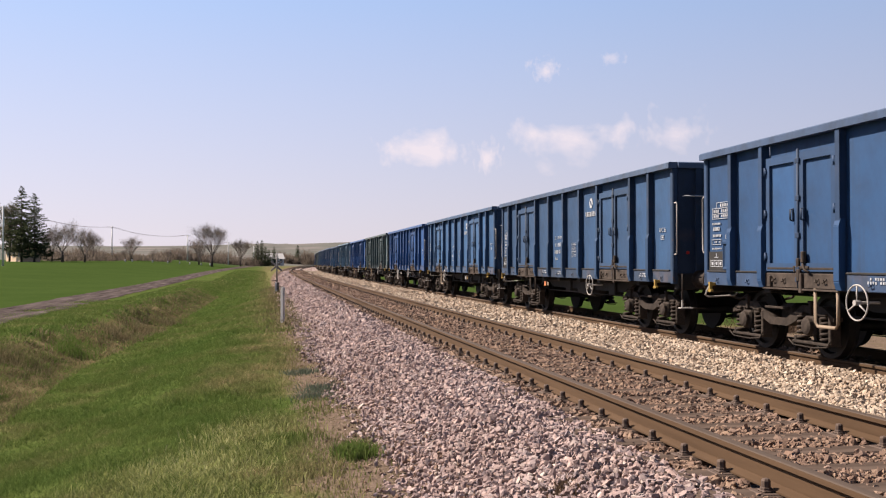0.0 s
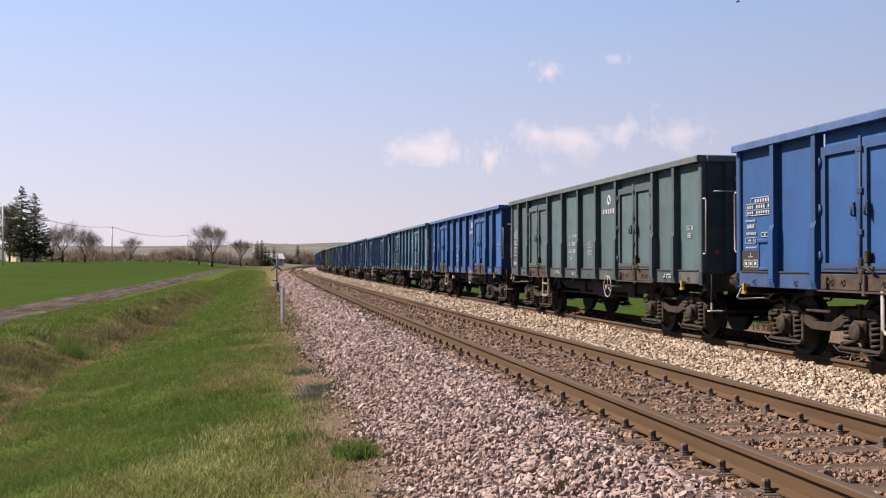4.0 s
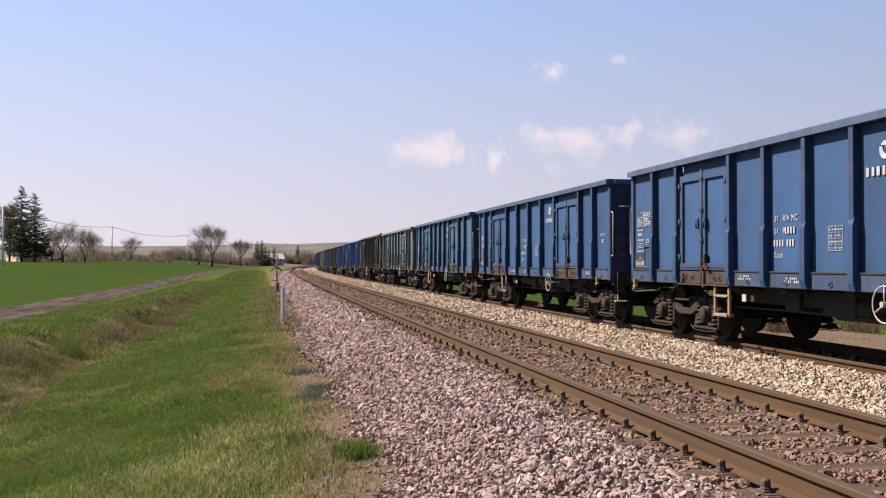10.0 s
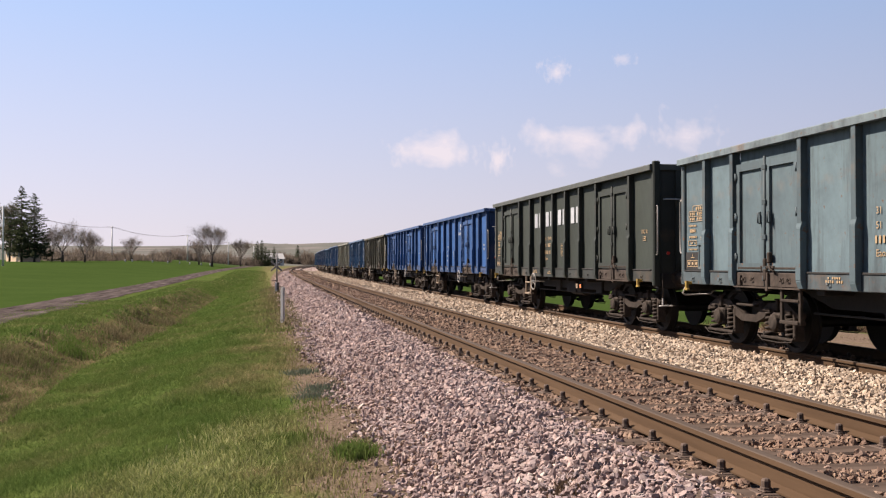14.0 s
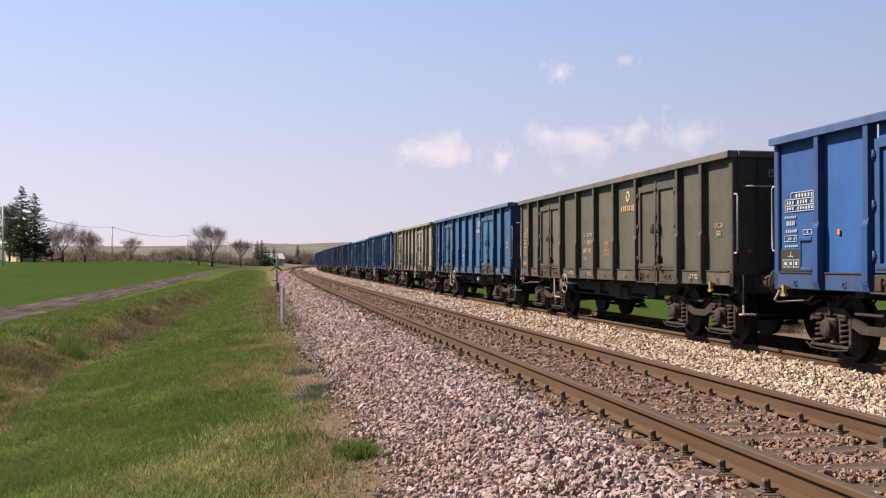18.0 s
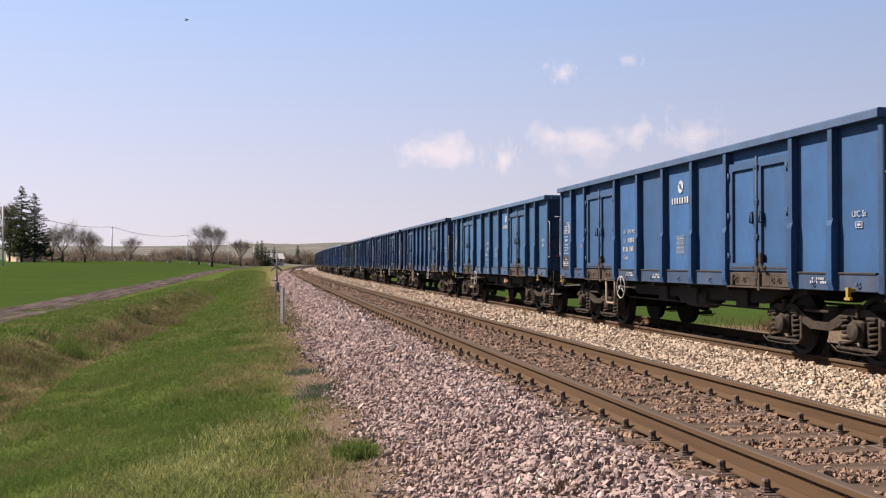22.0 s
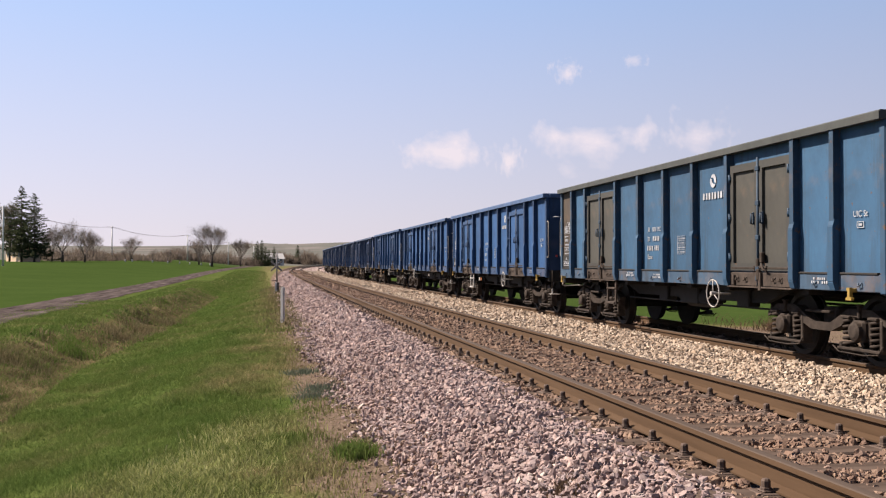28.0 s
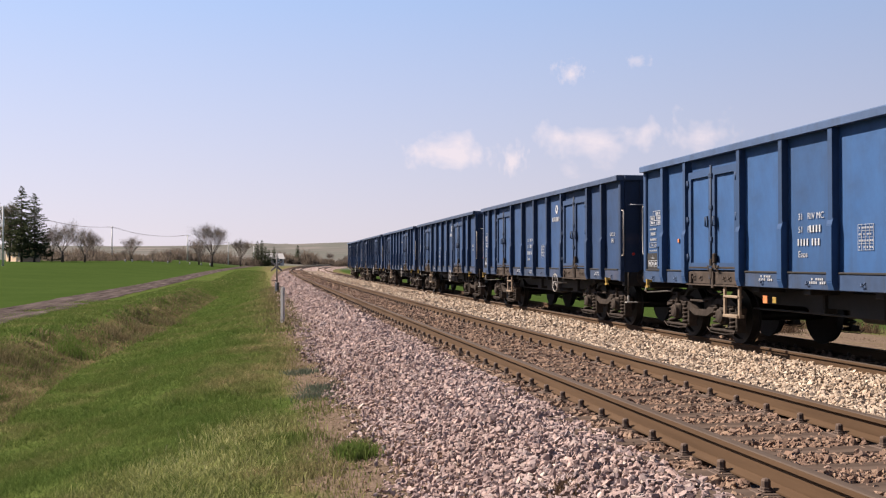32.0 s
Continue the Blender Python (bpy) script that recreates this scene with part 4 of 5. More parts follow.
def shunter_grip():
    return Shape().tube([(-1.27, 6.42, 1.0), (-1.27, 6.6, 0.8), (-1.2, 6.64, 0.77), (-0.72, 6.62, 0.79), (-0.66, 6.44, 0.97)], 0.015, 6)


def reflector():
    return Shape().box(-0.015, 0.004, -0.026, 0.026, -0.035, 0.035, 0.004)


def end_rail():
    return Shape().tube([(-1.2, 0, 2.55), (-1.2, 0.1, 2.55), (-0.3, 0.1, 2.55), (-0.3, 0, 2.55)], 0.013, 6)


def side_frame():
    # bogie side: two boxes and a bow hung between them
    s = Shape()
    up = [(-1.42, 0.6), (-1.15, 0.74), (-0.62, 0.74), (-0.4, 0.62), (-0.2, 0.53), (0.2, 0.53), (0.4, 0.62), (0.62, 0.74), (1.15, 0.74), (1.42, 0.6)]
    lo = [(1.42, 0.54), (1.12, 0.64), (0.66, 0.64), (0.46, 0.5), (0.24, 0.42), (-0.24, 0.42), (-0.46, 0.5), (-0.66, 0.64), (-1.12, 0.64), (-1.42, 0.54)]
    s.prism(up + lo, 0, -0.07, 0.07)
    s.box(-0.13, -0.05, -0.3, 0.3, 0.66, 0.7, 0.01)
    for y in (-0.9, 0.9):
        for k in (-1, 1):
            s.box(-0.06, 0.06, y + k * 0.17 - 0.03, y + k * 0.17 + 0.03, 0.3, 0.7, 0.01)
        # lug over the box, spring seat, and the tie rod bent under both springs
        s.box(-0.11, -0.05, y - 0.025, y + 0.025, 0.62, 0.8, 0.01).box(-0.12, -0.04, y - 0.04, y + 0.04, 0.785, 0.81, 0.008)
        s.box(-0.11, 0.09, y - 0.46, y + 0.46, 0.2, 0.24, 0.008)
        s.tube([(-0.11, y - 0.52, 0.3), (-0.11, y - 0.42, 0.19), (-0.11, y - 0.1, 0.16), (-0.11, y + 0.42, 0.17), (-0.11, y + 0.55, 0.24)], 0.01, 6)
        s.box(-0.08, 0.08, y - 0.46, y - 0.4, 0.22, 0.62, 0.01).box(-0.08, 0.08, y + 0.4, y + 0.46, 0.22, 0.3, 0.01)
    return s


def axle_box():
    return Shape().box(-0.12, 0.08, -0.14, 0.14, 0.32, 0.6, 0.03).lathe((-0.12, 0, 0.46), (-1, 0, 0), [(0, 0.125), (0.05, 0.12), (0.07, 0.08), (0.075, 0.03)], 14)


def spring():
    pts = [(math.cos(a * 0.7) * 0.09, math.sin(a * 0.7) * 0.09, 0.25 + 0.36 * a / 44) for a in range(45)]
    return Shape().tube(pts, 0.023, 6).box(-0.1, 0.1, -0.1, 0.1, 0.61, 0.65, 0.01)


def bolster():
    s = Shape().box(-0.95, 0.95, -0.18, 0.18, 0.42, 0.74, 0.03)
    return s


def wheelset():
    s = Shape().rod((-1.0, 0, 0), (1.0, 0, 0), 0.08, 12)
    for x in (-1, 1):
        s.lathe((x * 0.68, 0, 0), (x, 0, 0), [(0.0, 0.1), (0.0, 0.49), (0.03, 0.49), (0.035, 0.462), (0.135, 0.457), (0.135, 0.39), (0.085, 0.37), (0.07, 0.16), (0.12, 0.13), (0.13, 0.08)], 32)
    return s


def document_box():
    # a shallow tray with a slot at its top and a clip at its foot
    s = Shape().box(-0.03, 0.0, -0.15, 0.15, -0.23, 0.2, 0.006).box(-0.045, -0.025, -0.16, 0.16, -0.245, -0.2, 0.006)
    return s.box(-0.045, -0.025, -0.16, -0.13, -0.245, 0.2, 0.006).box(-0.045, -0.025, 0.13, 0.16, -0.245, 0.2, 0.006).box(-0.06, -0.02, -0.16, 0.16, 0.16, 0.22, 0.01)


def info_plate():
    return Shape().box(-0.006, 0.004, -0.275, 0.275, 0.0, 0.3)


def plate():
    return Shape().box(-0.012, 0.012, -0.1, 0.1, -0.09, 0.09, 0.004)


def bars(rows, thick=0.004):
    """Unreadable writing as plain bars: rows of (y0, y1, z0, z1)."""
    s = Shape()
    for y0, y1, z0, z1 in rows:
        s.box(-thick, 0.002, y0, y1, z0, z1)
    return s


def words(text, size, mat):
    c = bpy.data.curves.new("writing", "FONT")
    c.body, c.size, c.extrude = text, size, 0.002
    ob = bpy.data.objects.new("writing", c)
    scene.collection.objects.link(ob)
    bpy.context.view_layer.update()
    me = bpy.data.meshes.new_from_object(ob.evaluated_get(bpy.context.evaluated_depsgraph_get()))
    bpy.data.objects.remove(ob)
    me.materials.clear()
    me.materials.append(mat)
    return me


def emblem_mark():
    """Two thick hooks turned round one another about an open middle."""
    s = Shape()
    for k in (0, 1):
        outer, inner, n = [], [], 14
        for i in range(n + 1):
            a = radians(-25 + 165 * i / n) + math.pi * k
            r = 0.112 - 0.012 * i / n
            w = 0.02 + 0.052 * math.sin(math.pi * min(1.0, 0.25 + 0.7 * i / n))
            outer.append((r * math.cos(a), 1.08 * r * math.sin(a)))
            inner.append(((r - w) * math.cos(a), 1.08 * (r - w) * math.sin(a)))
        s.prism([(-y, z) for y, z in outer] + [(-y, z) for y, z in inner[::-1]], 0, -0.004, 0.002)
    return s


def bar_text(y0, y1, z0, z1, n, rng):
    """A line of letter-sized bars."""
    out, w = [], (y1 - y0) / n
    for i in range(n):
        if rng.random() > 0.12:
            out.append((y0 + w * i, y0 + w * (i + 0.58), z0, z1))
    return out


def writing_meshes(mat):
    rng = random.Random(5)
    def outline(y0, y1, z0, z1, w=0.009):
        return [(y0, y1, z0, z0 + w), (y0, y1, z1 - w, z1), (y0, y0 + w, z0, z1), (y1 - w, y1, z0, z1)]
    # table, stack of boxes and shunting marks on the end panel; y runs towards the far end
    panel = outline(-0.43, 0.3, 2.06, 2.15) + outline(-0.43, 0.3, 2.138, 2.24) + outline(-0.43, 0.15, 2.228, 2.33)
    panel += bar_text(-0.4, 0.28, 2.085, 2.125, 10, rng) + bar_text(-0.4, 0.28, 2.165, 2.215, 10, rng) + bar_text(-0.4, 0.13, 2.255, 2.305, 7, rng)
    panel += bar_text(0.02, 0.33, 1.97, 2.0, 6, rng) + bar_text(0.05, 0.28, 1.87, 1.93, 5, rng) + bar_text(0.0, 0.3, 1.77, 1.81, 6, rng)
    panel += outline(0.0, 0.32, 1.64, 1.73) + bar_text(0.04, 0.29, 1.67, 1.7, 5, rng) + bar_text(-0.02, 0.33, 1.565, 1.59, 7, rng)
    panel += outline(-0.43, -0.16, 1.73, 1.8) + bar_text(-0.4, -0.18, 1.75, 1.78, 4, rng)
    shunt = outline(-0.21, 0.21, 0.05, 0.16) + [(-0.075, -0.063, 0.05, 0.16), (0.063, 0.075, 0.05, 0.16), (-0.07, 0.07, 0.2, 0.212), (-0.006, 0.006, 0.2, 0.27)]
    shunt += [(-0.17, -0.11, 0.08, 0.13), (-0.03, 0.03, 0.08, 0.13), (0.11, 0.17, 0.08, 0.13)]
    grid = []
    for i in range(5):
        grid.append((-0.2, 0.2, 0.1 * i, 0.1 * i + 0.006))
    for y in (-0.2, -0.1, 0.0, 0.1, 0.192):
        grid.append((y, y + 0.006, 0.0, 0.4))
    for i in range(4):
        grid += bar_text(-0.18, 0.19, 0.1 * i + 0.035, 0.1 * i + 0.065, 9, rng)
    number = [(0.12 - 0.075 * i - 0.034 - (0.05 if i > 3 else 0), 0.12 - 0.075 * i - (0.05 if i > 3 else 0), 0.0, 0.095) for i in range(7)] + [(0.12 - 0.075 * i - 0.034, 0.12 - 0.075 * i, 0.18, 0.275) for i in (4, 5, 6, 7)]
    name = [(-0.42 + 0.105 * i, -0.42 + 0.105 * i + w, 0.0, 0.11) for i, w in enumerate((0.05, 0.06, 0.045, 0.06, 0.05, 0.06, 0.05, 0.06))]
    small = bar_text(-0.2, 0.2, 0.0, 0.035, 8, rng) + bar_text(-0.15, 0.15, 0.05, 0.08, 6, rng)
    tall = [(-0.07, 0.07, 0.0, 0.008), (-0.07, 0.07, 0.072, 0.08), (-0.07, -0.06, 0.0, 0.08), (0.06, 0.07, 0.0, 0.08), (-0.035, 0.035, 0.025, 0.055)]
    make = lambda key, rows: bars(rows).mesh(key, mat)
    return {"data_panel": make("data_panel", panel), "shunt": make("shunting_marks", shunt), "country": words("PL-", 0.125, mat), "load_table": make("load_table", grid), "number": make("number", number), "maker": make("maker", name),
            "note": make("note", small), "mark": make("mark", tall), "emblem": emblem_mark().mesh("emblem", mat),
            "riv": words("RIV MC", 0.125, mat), "code": words("31", 0.125, mat), "code2": words("51", 0.125, mat), "kind": words("Eaos", 0.125, mat), "union": words("UIC St", 0.11, mat)}


BLUE, BRIGHT, STEEL = (0.024, 0.145, 0.4), (0.018, 0.172, 0.585), (0.043, 0.21, 0.49)
OLIVE, BROWN, CREAM = (0.05, 0.068, 0.049), (0.17, 0.165, 0.11), (0.56, 0.56, 0.44)
# for each wagon in its order: paint, wear, marking, which half the hand wheel sits on, kind of step, paint of the doors
LOOKS = {
    -1: (BLUE, 0.35, 0, 1, 1, None), 0: ((0.035, 0.14, 0.34), 0.5, 0, -1, 1, None), 1: ((0.06, 0.225, 0.53), 0.6, 0, 1, 1, None),
    2: (BRIGHT, 0.3, 0, -1, 1, None), 3: ((0.13, 0.23, 0.26), 0.7, 0, -1, 0, None), 4: (BRIGHT, 0.15, 0, -1, 0, None),
    5: ((0.125, 0.31, 0.51), 0.5, 0, -1, 0, None), 6: (STEEL, 0.75, 0, 1, 1, None), 7: ((0.035, 0.155, 0.41), 0.5, 0, -1, 0, None),
    8: (BLUE, 0.3, 0, -1, 1, None), 9: ((0.05, 0.185, 0.39), 0.5, 0, -1, 1, None), 10: ((0.235, 0.345, 0.39), 0.85, 1, -1, 0, None),
    11: (OLIVE, 0.4, 1, 1, 0, None), 12: (BRIGHT, 0.3, 0, -1, 0, None), 13: (BRIGHT, 0.35, 0, -1, 1, None), 14: (BROWN, 0.85, 1, 1, 1, None),
    15: (STEEL, 0.5, 0, 1, 1, None), 16: (CREAM, 0.9, 1, -1, 0, None), 17: ((0.036, 0.185, 0.49), 0.3, 0, 1, 1, None), 18: (STEEL, 0.4, 0, 1, 0, None),
    19: ((0.036, 0.15, 0.39), 0.4, 0, -1, 1, None), 20: ((0.03, 0.128, 0.35), 0.35, 0, -1, 0, None), 21: (BLUE, 0.35, 0, 1, 0, None),
    22: ((0.06, 0.215, 0.42), 0.8, 0, -1, 0, (0.11, 0.105, 0.085)), 23: ((0.026, 0.165, 0.47), 0.35, 0, -1, 0, None), 24: ((0.026, 0.165, 0.48), 0.3, 0, 1, 0, None), 25: ((0.037, 0.17, 0.47), 0.2, 0, -1, 0, None),
}
TOPS = {8: 3.14, 13: 3.14, 25: 3.21, 6: 3.12, 14: 3.12, 17: 3.2, 18: 3.12, 11: 3.22, 4: 3.16, -1: 3.17, 21: 3.17, 12: 3.17}


def colour_words(c, wear):
    r, g, b = c
    if b > 1.5 * g:
        base = "bright blue" if b > 0.42 else ("blue" if b > 0.31 else "dark blue")
    elif r > 0.38:
        base = "cream"
    elif r > 0.2:
        base = "pale grey green"
    elif r < 0.08:
        base = "dark olive green"
    elif b < g:
        base = "olive brown"
    else:
        base = "grey teal"
    return base + (" weathered" if wear > 0.45 else " painted")


STEP_PAINT = {2: HANDLE, 23: HANDLE, 5: BOGIE, 10: BOGIE, 21: BOGIE, 24: BOGIE, 0: BOGIE, 22: RUSTY}
STEP_WORDS = {HANDLE: "white painted step", BOGIE: "dark steel step", RUSTY: "rusty brown step", TAN: "tan painted step"}
PLATES = {0: (ORANGE, TAN), 1: (HANDLE, YELLOW), 2: (HANDLE, HANDLE), 4: (HANDLE, ORANGE), 6: (TAN, ORANGE), 7: (HANDLE, BOGIE), 8: (BOGIE, HANDLE), 9: (TAN, ORANGE), 11: (TAN, ORANGE), 13: (HANDLE, BOGIE),
          15: (HANDLE, RUSTY), 16: (HANDLE, TAN), 18: (HANDLE, ORANGE), 19: (HANDLE, HANDLE), 20: (HANDLE, ORANGE), 23: (HANDLE, ORANGE), 24: (HANDLE, BOGIE), 25: (ORANGE, YELLOW)}


def build_wagon(k, marks):
    col, wear, mk, wheel_half, step_kind, door_col = LOOKS.get(k, ((0.03, 0.12, 0.34), 0.3, 0, -1, 0, None))
    w = thing("freight_wagon", colour_words(col, wear) + " open steel coal wagon with ribbed sides", "freight wagon", group="wagons of the coal train")
    make = MAKE.get(k, "a")
    ribs, doors, walls = bays(make)
    inner = MAKES[make][0][2]
    col = tuple(c * 0.275 for c in col)
    paint = (*col, wear)
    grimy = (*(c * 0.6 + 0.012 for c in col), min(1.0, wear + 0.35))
    # end walls and end ribs take half the body colour, with fixed wear
    end_tone = (*(c * 0.5 + d for c, d in zip(col, (0.006, 0.005, 0.005))), 0.65)
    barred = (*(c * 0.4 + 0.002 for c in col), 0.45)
    # ribs, corner posts and hinges: grime, plus their shade put into a darker paint
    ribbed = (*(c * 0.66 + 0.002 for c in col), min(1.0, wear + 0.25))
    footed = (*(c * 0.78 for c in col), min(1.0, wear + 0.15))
    # the rim is rubbed pale by loading
    pale = 0.02 + 0.02 * wear
    worn = (*(c * 0.8 + pale for c in col), min(1.0, wear + 0.1))
    if door_col:
        worn = (0.042, 0.046, 0.042, 0.5)
    # some wagons stand a little higher than others
    top = TOPS.get(k, 3.17)
    grow_z = (top - LOW) / (TOP - LOW)
    tall = Matrix.Translation((0, 0, LOW)) @ Matrix.Diagonal((1, 1, grow_z, 1)) @ Matrix.Translation((0, 0, -LOW))

    def put(name, key, shape, mats, at=None, parent=w, color=None, label=""):
        ob = part(name, wagon_mesh(key, shape, *mats), parent, label, at)
        ob.color = color or paint
        return ob
    flip = pose(0, 0, 0, 0, 0, 180)
    for m in (Matrix(), flip):
        off = m @ pose(-SIDE, 0, 0)
        near = m is not flip
        for y, wide in walls:
            patched = door_col and y > 5.5
            put("panel", "panel" + str(wide), panel(wide), [PAINT], off @ pose(0, y, 0) @ tall, color=(0.05, 0.036, 0.024, 0.9) if patched else None)
        put("top_rim", "top_rim", rim, [PAINT], off @ tall, color=worn)
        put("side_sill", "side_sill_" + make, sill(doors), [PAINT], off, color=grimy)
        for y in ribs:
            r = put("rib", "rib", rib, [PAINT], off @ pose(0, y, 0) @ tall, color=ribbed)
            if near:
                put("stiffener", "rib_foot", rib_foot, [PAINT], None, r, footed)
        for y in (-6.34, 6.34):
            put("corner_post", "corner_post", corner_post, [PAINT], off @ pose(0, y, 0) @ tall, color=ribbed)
        for c in doors:
            dc = (*(tuple(q * 0.29 for q in door_col) if door_col else col), wear)
            # door frames darkened a little the same way, shade included
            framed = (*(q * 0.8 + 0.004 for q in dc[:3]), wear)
            put("door_sill", "door_sill", door_sill, [RUSTY], off @ pose(0, c, 0), label="rusty brown door sill")
            for sgn in (-1, 1):
                d = put("door", "door", door_leaf, [PAINT], off @ pose(-0.01, c + sgn * 0.445, 0) @ tall, color=dc)
                if near:
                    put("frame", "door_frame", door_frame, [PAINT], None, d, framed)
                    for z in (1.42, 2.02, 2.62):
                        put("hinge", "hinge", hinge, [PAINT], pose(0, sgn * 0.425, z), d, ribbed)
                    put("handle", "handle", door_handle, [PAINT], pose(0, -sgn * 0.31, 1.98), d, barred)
            put("door_header", "door_header", door_header, [PAINT], off @ pose(0, c, 0) @ tall)
            if near:
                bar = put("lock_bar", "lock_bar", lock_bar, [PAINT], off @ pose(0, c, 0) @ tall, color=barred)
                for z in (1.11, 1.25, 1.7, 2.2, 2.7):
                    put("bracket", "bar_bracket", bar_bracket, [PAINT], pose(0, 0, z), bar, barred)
                put("latch", "latch", door_latch, [BOGIE], off @ pose(0, c, 1.28), label="dark steel door latch")
                put("foot_rail", "door_foot", door_foot, [BOGIE], off @ pose(0, c, 0))
        e = m @ pose(0, 6.36, 0)
        put("end_wall", "end_wall", end_wall, [PAINT], e @ tall, color=end_tone)
        put("end_rim", "end_rim", end_rim, [PAINT], e @ tall, color=worn)
        for x in (-0.9, -0.3, 0.3, 0.9):
            put("end_rib", "end_rib", end_rib, [PAINT], e @ pose(x, 0, 0) @ tall, color=end_tone)
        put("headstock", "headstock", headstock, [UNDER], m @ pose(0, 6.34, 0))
        put("end_rail", "end_rail", end_rail, [WHITE], m @ pose(0, 6.42, 0) @ Matrix.Diagonal((-1 if not near else 1, 1, 1, 1)), label="white end rail")
        put("coupling", "coupling", coupling, [BOGIE], m @ pose(0, 6.42, 0))
        for x in (-0.875, 0.875):
            put("buffer", "buffer", buffer, [BOGIE], m @ pose(x, 6.42, 1.05))
        if not near:
            continue
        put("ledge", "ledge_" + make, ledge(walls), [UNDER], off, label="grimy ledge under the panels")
        sp = STEP_PAINT.get(k, TAN)
        put("step", ("loop_step" if step_kind else "step") + sp.name, loop_step if step_kind else step, [sp], pose(0, inner + 0.33, 0), label=STEP_WORDS[sp])
        for y in (-5.8, 6.0):
            put("tow_hook", "tow_hook", tow_hook, [YELLOW], pose(-0.28, y, 0.17) @ Matrix.Scale(0.84, 4), label="yellow tow hook")
        put("hand_rail", "hand_rail", hand_rail, [HANDLE], pose(-SIDE - 0.01, 6.38, 1.52), label="white hand rail")
        put("hand_rail", "hand_rail", hand_rail, [HANDLE], pose(-SIDE - 0.01, -6.38, 1.5) @ Matrix.Diagonal((1, -1, 1, 1)), label="white hand rail")
        bar = put("step_bar", "step_bar", step_bar, [BOGIE])
        put("tread", "corner_step", corner_step, [HANDLE], None, bar, label="pale corner tread")
        put("shunter_grip", "shunter_grip", shunter_grip, [HANDLE], label="pale bent grip under the buffer")
        put("hand_wheel", "hand_wheel", hand_wheel, [HANDLE], pose(0, wheel_half * (inner - 0.42), 0.03), label="white brake hand wheel")
        if k == 11:
            put("corner_stake", "corner_stake", lambda: Shape().box(-0.07, 0.07, -0.1, 0.0, 0.9, 3.28, 0.02), [PAINT], pose(-SIDE, -6.36, 0))
        # markings
        q = -SIDE - 0.004
        t = pose(q, 0, 0)
        mm = marks[mk]
        if k == 16:
            # patches of newer blue paint along the foot of the middle panels
            for y, hi in ((-1.85, 0.1), (-0.615, 0.4), (0.615, 0.2), (1.85, 0.24)):
                ob = part("repainted_patch", Shape().box(-0.004, 0.004, y - 0.56, y + 0.56, 1.225, 1.225 + hi).mesh("repainted_patch", PAINT), w, "newer blue paint patch", t)
                ob.color = (0.009, 0.034, 0.085, 1.0)
        put("document_tray", "document_tray", document_box, [PAINT], pose(-SIDE + 0.005, 5.58, 1.48), color=footed)
        board = put("info_plate", "info_plate", info_plate, [UNDER], t @ pose(-0.002, 6.0, 1.23), label="dark plate with white shunting marks")
        tagged(part("shunting_marks", mm["shunt"], board, at=pose(-0.007, 0, 0)), kind="stuff")
        turn = pose(0, 0, 0, 90, 0, -90)
        move = 1.24 if k == 17 else 0.0
        name_y = move - (inner + MAKES[make][0][3]) / 2
        for name, key, y, z in (("data_panel", "data_panel", 5.86, 0.0), ("load_table", "load_table", -0.6, 1.5), ("note", "note", 1.75, 1.08), ("note", "note", -5.0, 1.07), ("note", "note", 0.4, 1.06), ("mark", "mark", -5.85, 1.78), ("number", "number", 0.82 + move, 1.58)):
            tagged(part(name, mm[key], w, at=(t if z > 1.2 or z == 0 else t @ pose(-0.046, 0, 0)) @ pose(0, y, z) @ Matrix.Scale(0.8 if key == "load_table" else 1.0, 4)), kind="stuff")
        if k == 11:
            part("owner_mark", wagon_mesh("owner_mark", lambda: bars([(c + o - 0.13, c + o + 0.13, 2.3, 2.68) for c in (-1.58, -0.53, 0.53, 1.58) for o in (-0.2, 0.2)]), WHITE), w, "large white blocks of the owner's name", t)
        else:
            part("owner_mark", mm["maker"], w, at=t @ pose(0, name_y, 2.4), label="plain shapes of the owner's mark")
            part("emblem", mm["emblem"], w, at=t @ pose(0, name_y, 2.7))
        for key, y, z in (("code", 0.93, 1.94), ("riv", 0.7, 1.94), ("code2", 0.93, 1.76), ("country", 0.7, 1.76), ("kind", 0.93, 1.42), ("union", -5.7, 1.92)):
            part("writing", mm[key], w, at=t @ pose(0, y + (move if y > 0 else 0), z) @ turn)
        if k % 4 == 1 and make != "c":
            part("side_reflector", wagon_mesh("side_reflector", reflector, ORANGE), w, "small orange reflector", pose(-SIDE - 0.005, 4.85, 1.74))
        if k not in PLATES:
            continue
        py = -1.75 if wheel_half > 0 else 1.75
        for mat, dy, size in zip(PLATES[k], (0.12, -0.14), (0.62, 0.5)):
            part("label_plate", wagon_mesh("label_plate" + mat.name, plate, mat), w, "painted brake label plate", t @ pose(0.02, py + dy, 0.8) @ Matrix.Scale(size, 4))
    put("floor", "wagon_floor", wagon_floor, [RUSTY])
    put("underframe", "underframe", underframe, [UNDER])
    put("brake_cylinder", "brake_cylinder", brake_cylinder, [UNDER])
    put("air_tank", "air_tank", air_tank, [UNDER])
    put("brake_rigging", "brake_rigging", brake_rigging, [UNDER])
    board = part("warning_plate", wagon_mesh("warning_plate", lambda: Shape().box(-0.09, 0.09, -0.012, 0.0, -0.09, 0.09, 0.003), YELLOW), w, "yellow warning plate", pose(-0.72, -6.4, 2.77) @ Matrix.Scale(0.68, 4))
    part("triangle", wagon_mesh("warning_triangle", lambda: Shape().prism([(-0.06, -0.05), (0.06, -0.05), (0.0, 0.06)], 1, -0.015, -0.0125), BLACK), board)
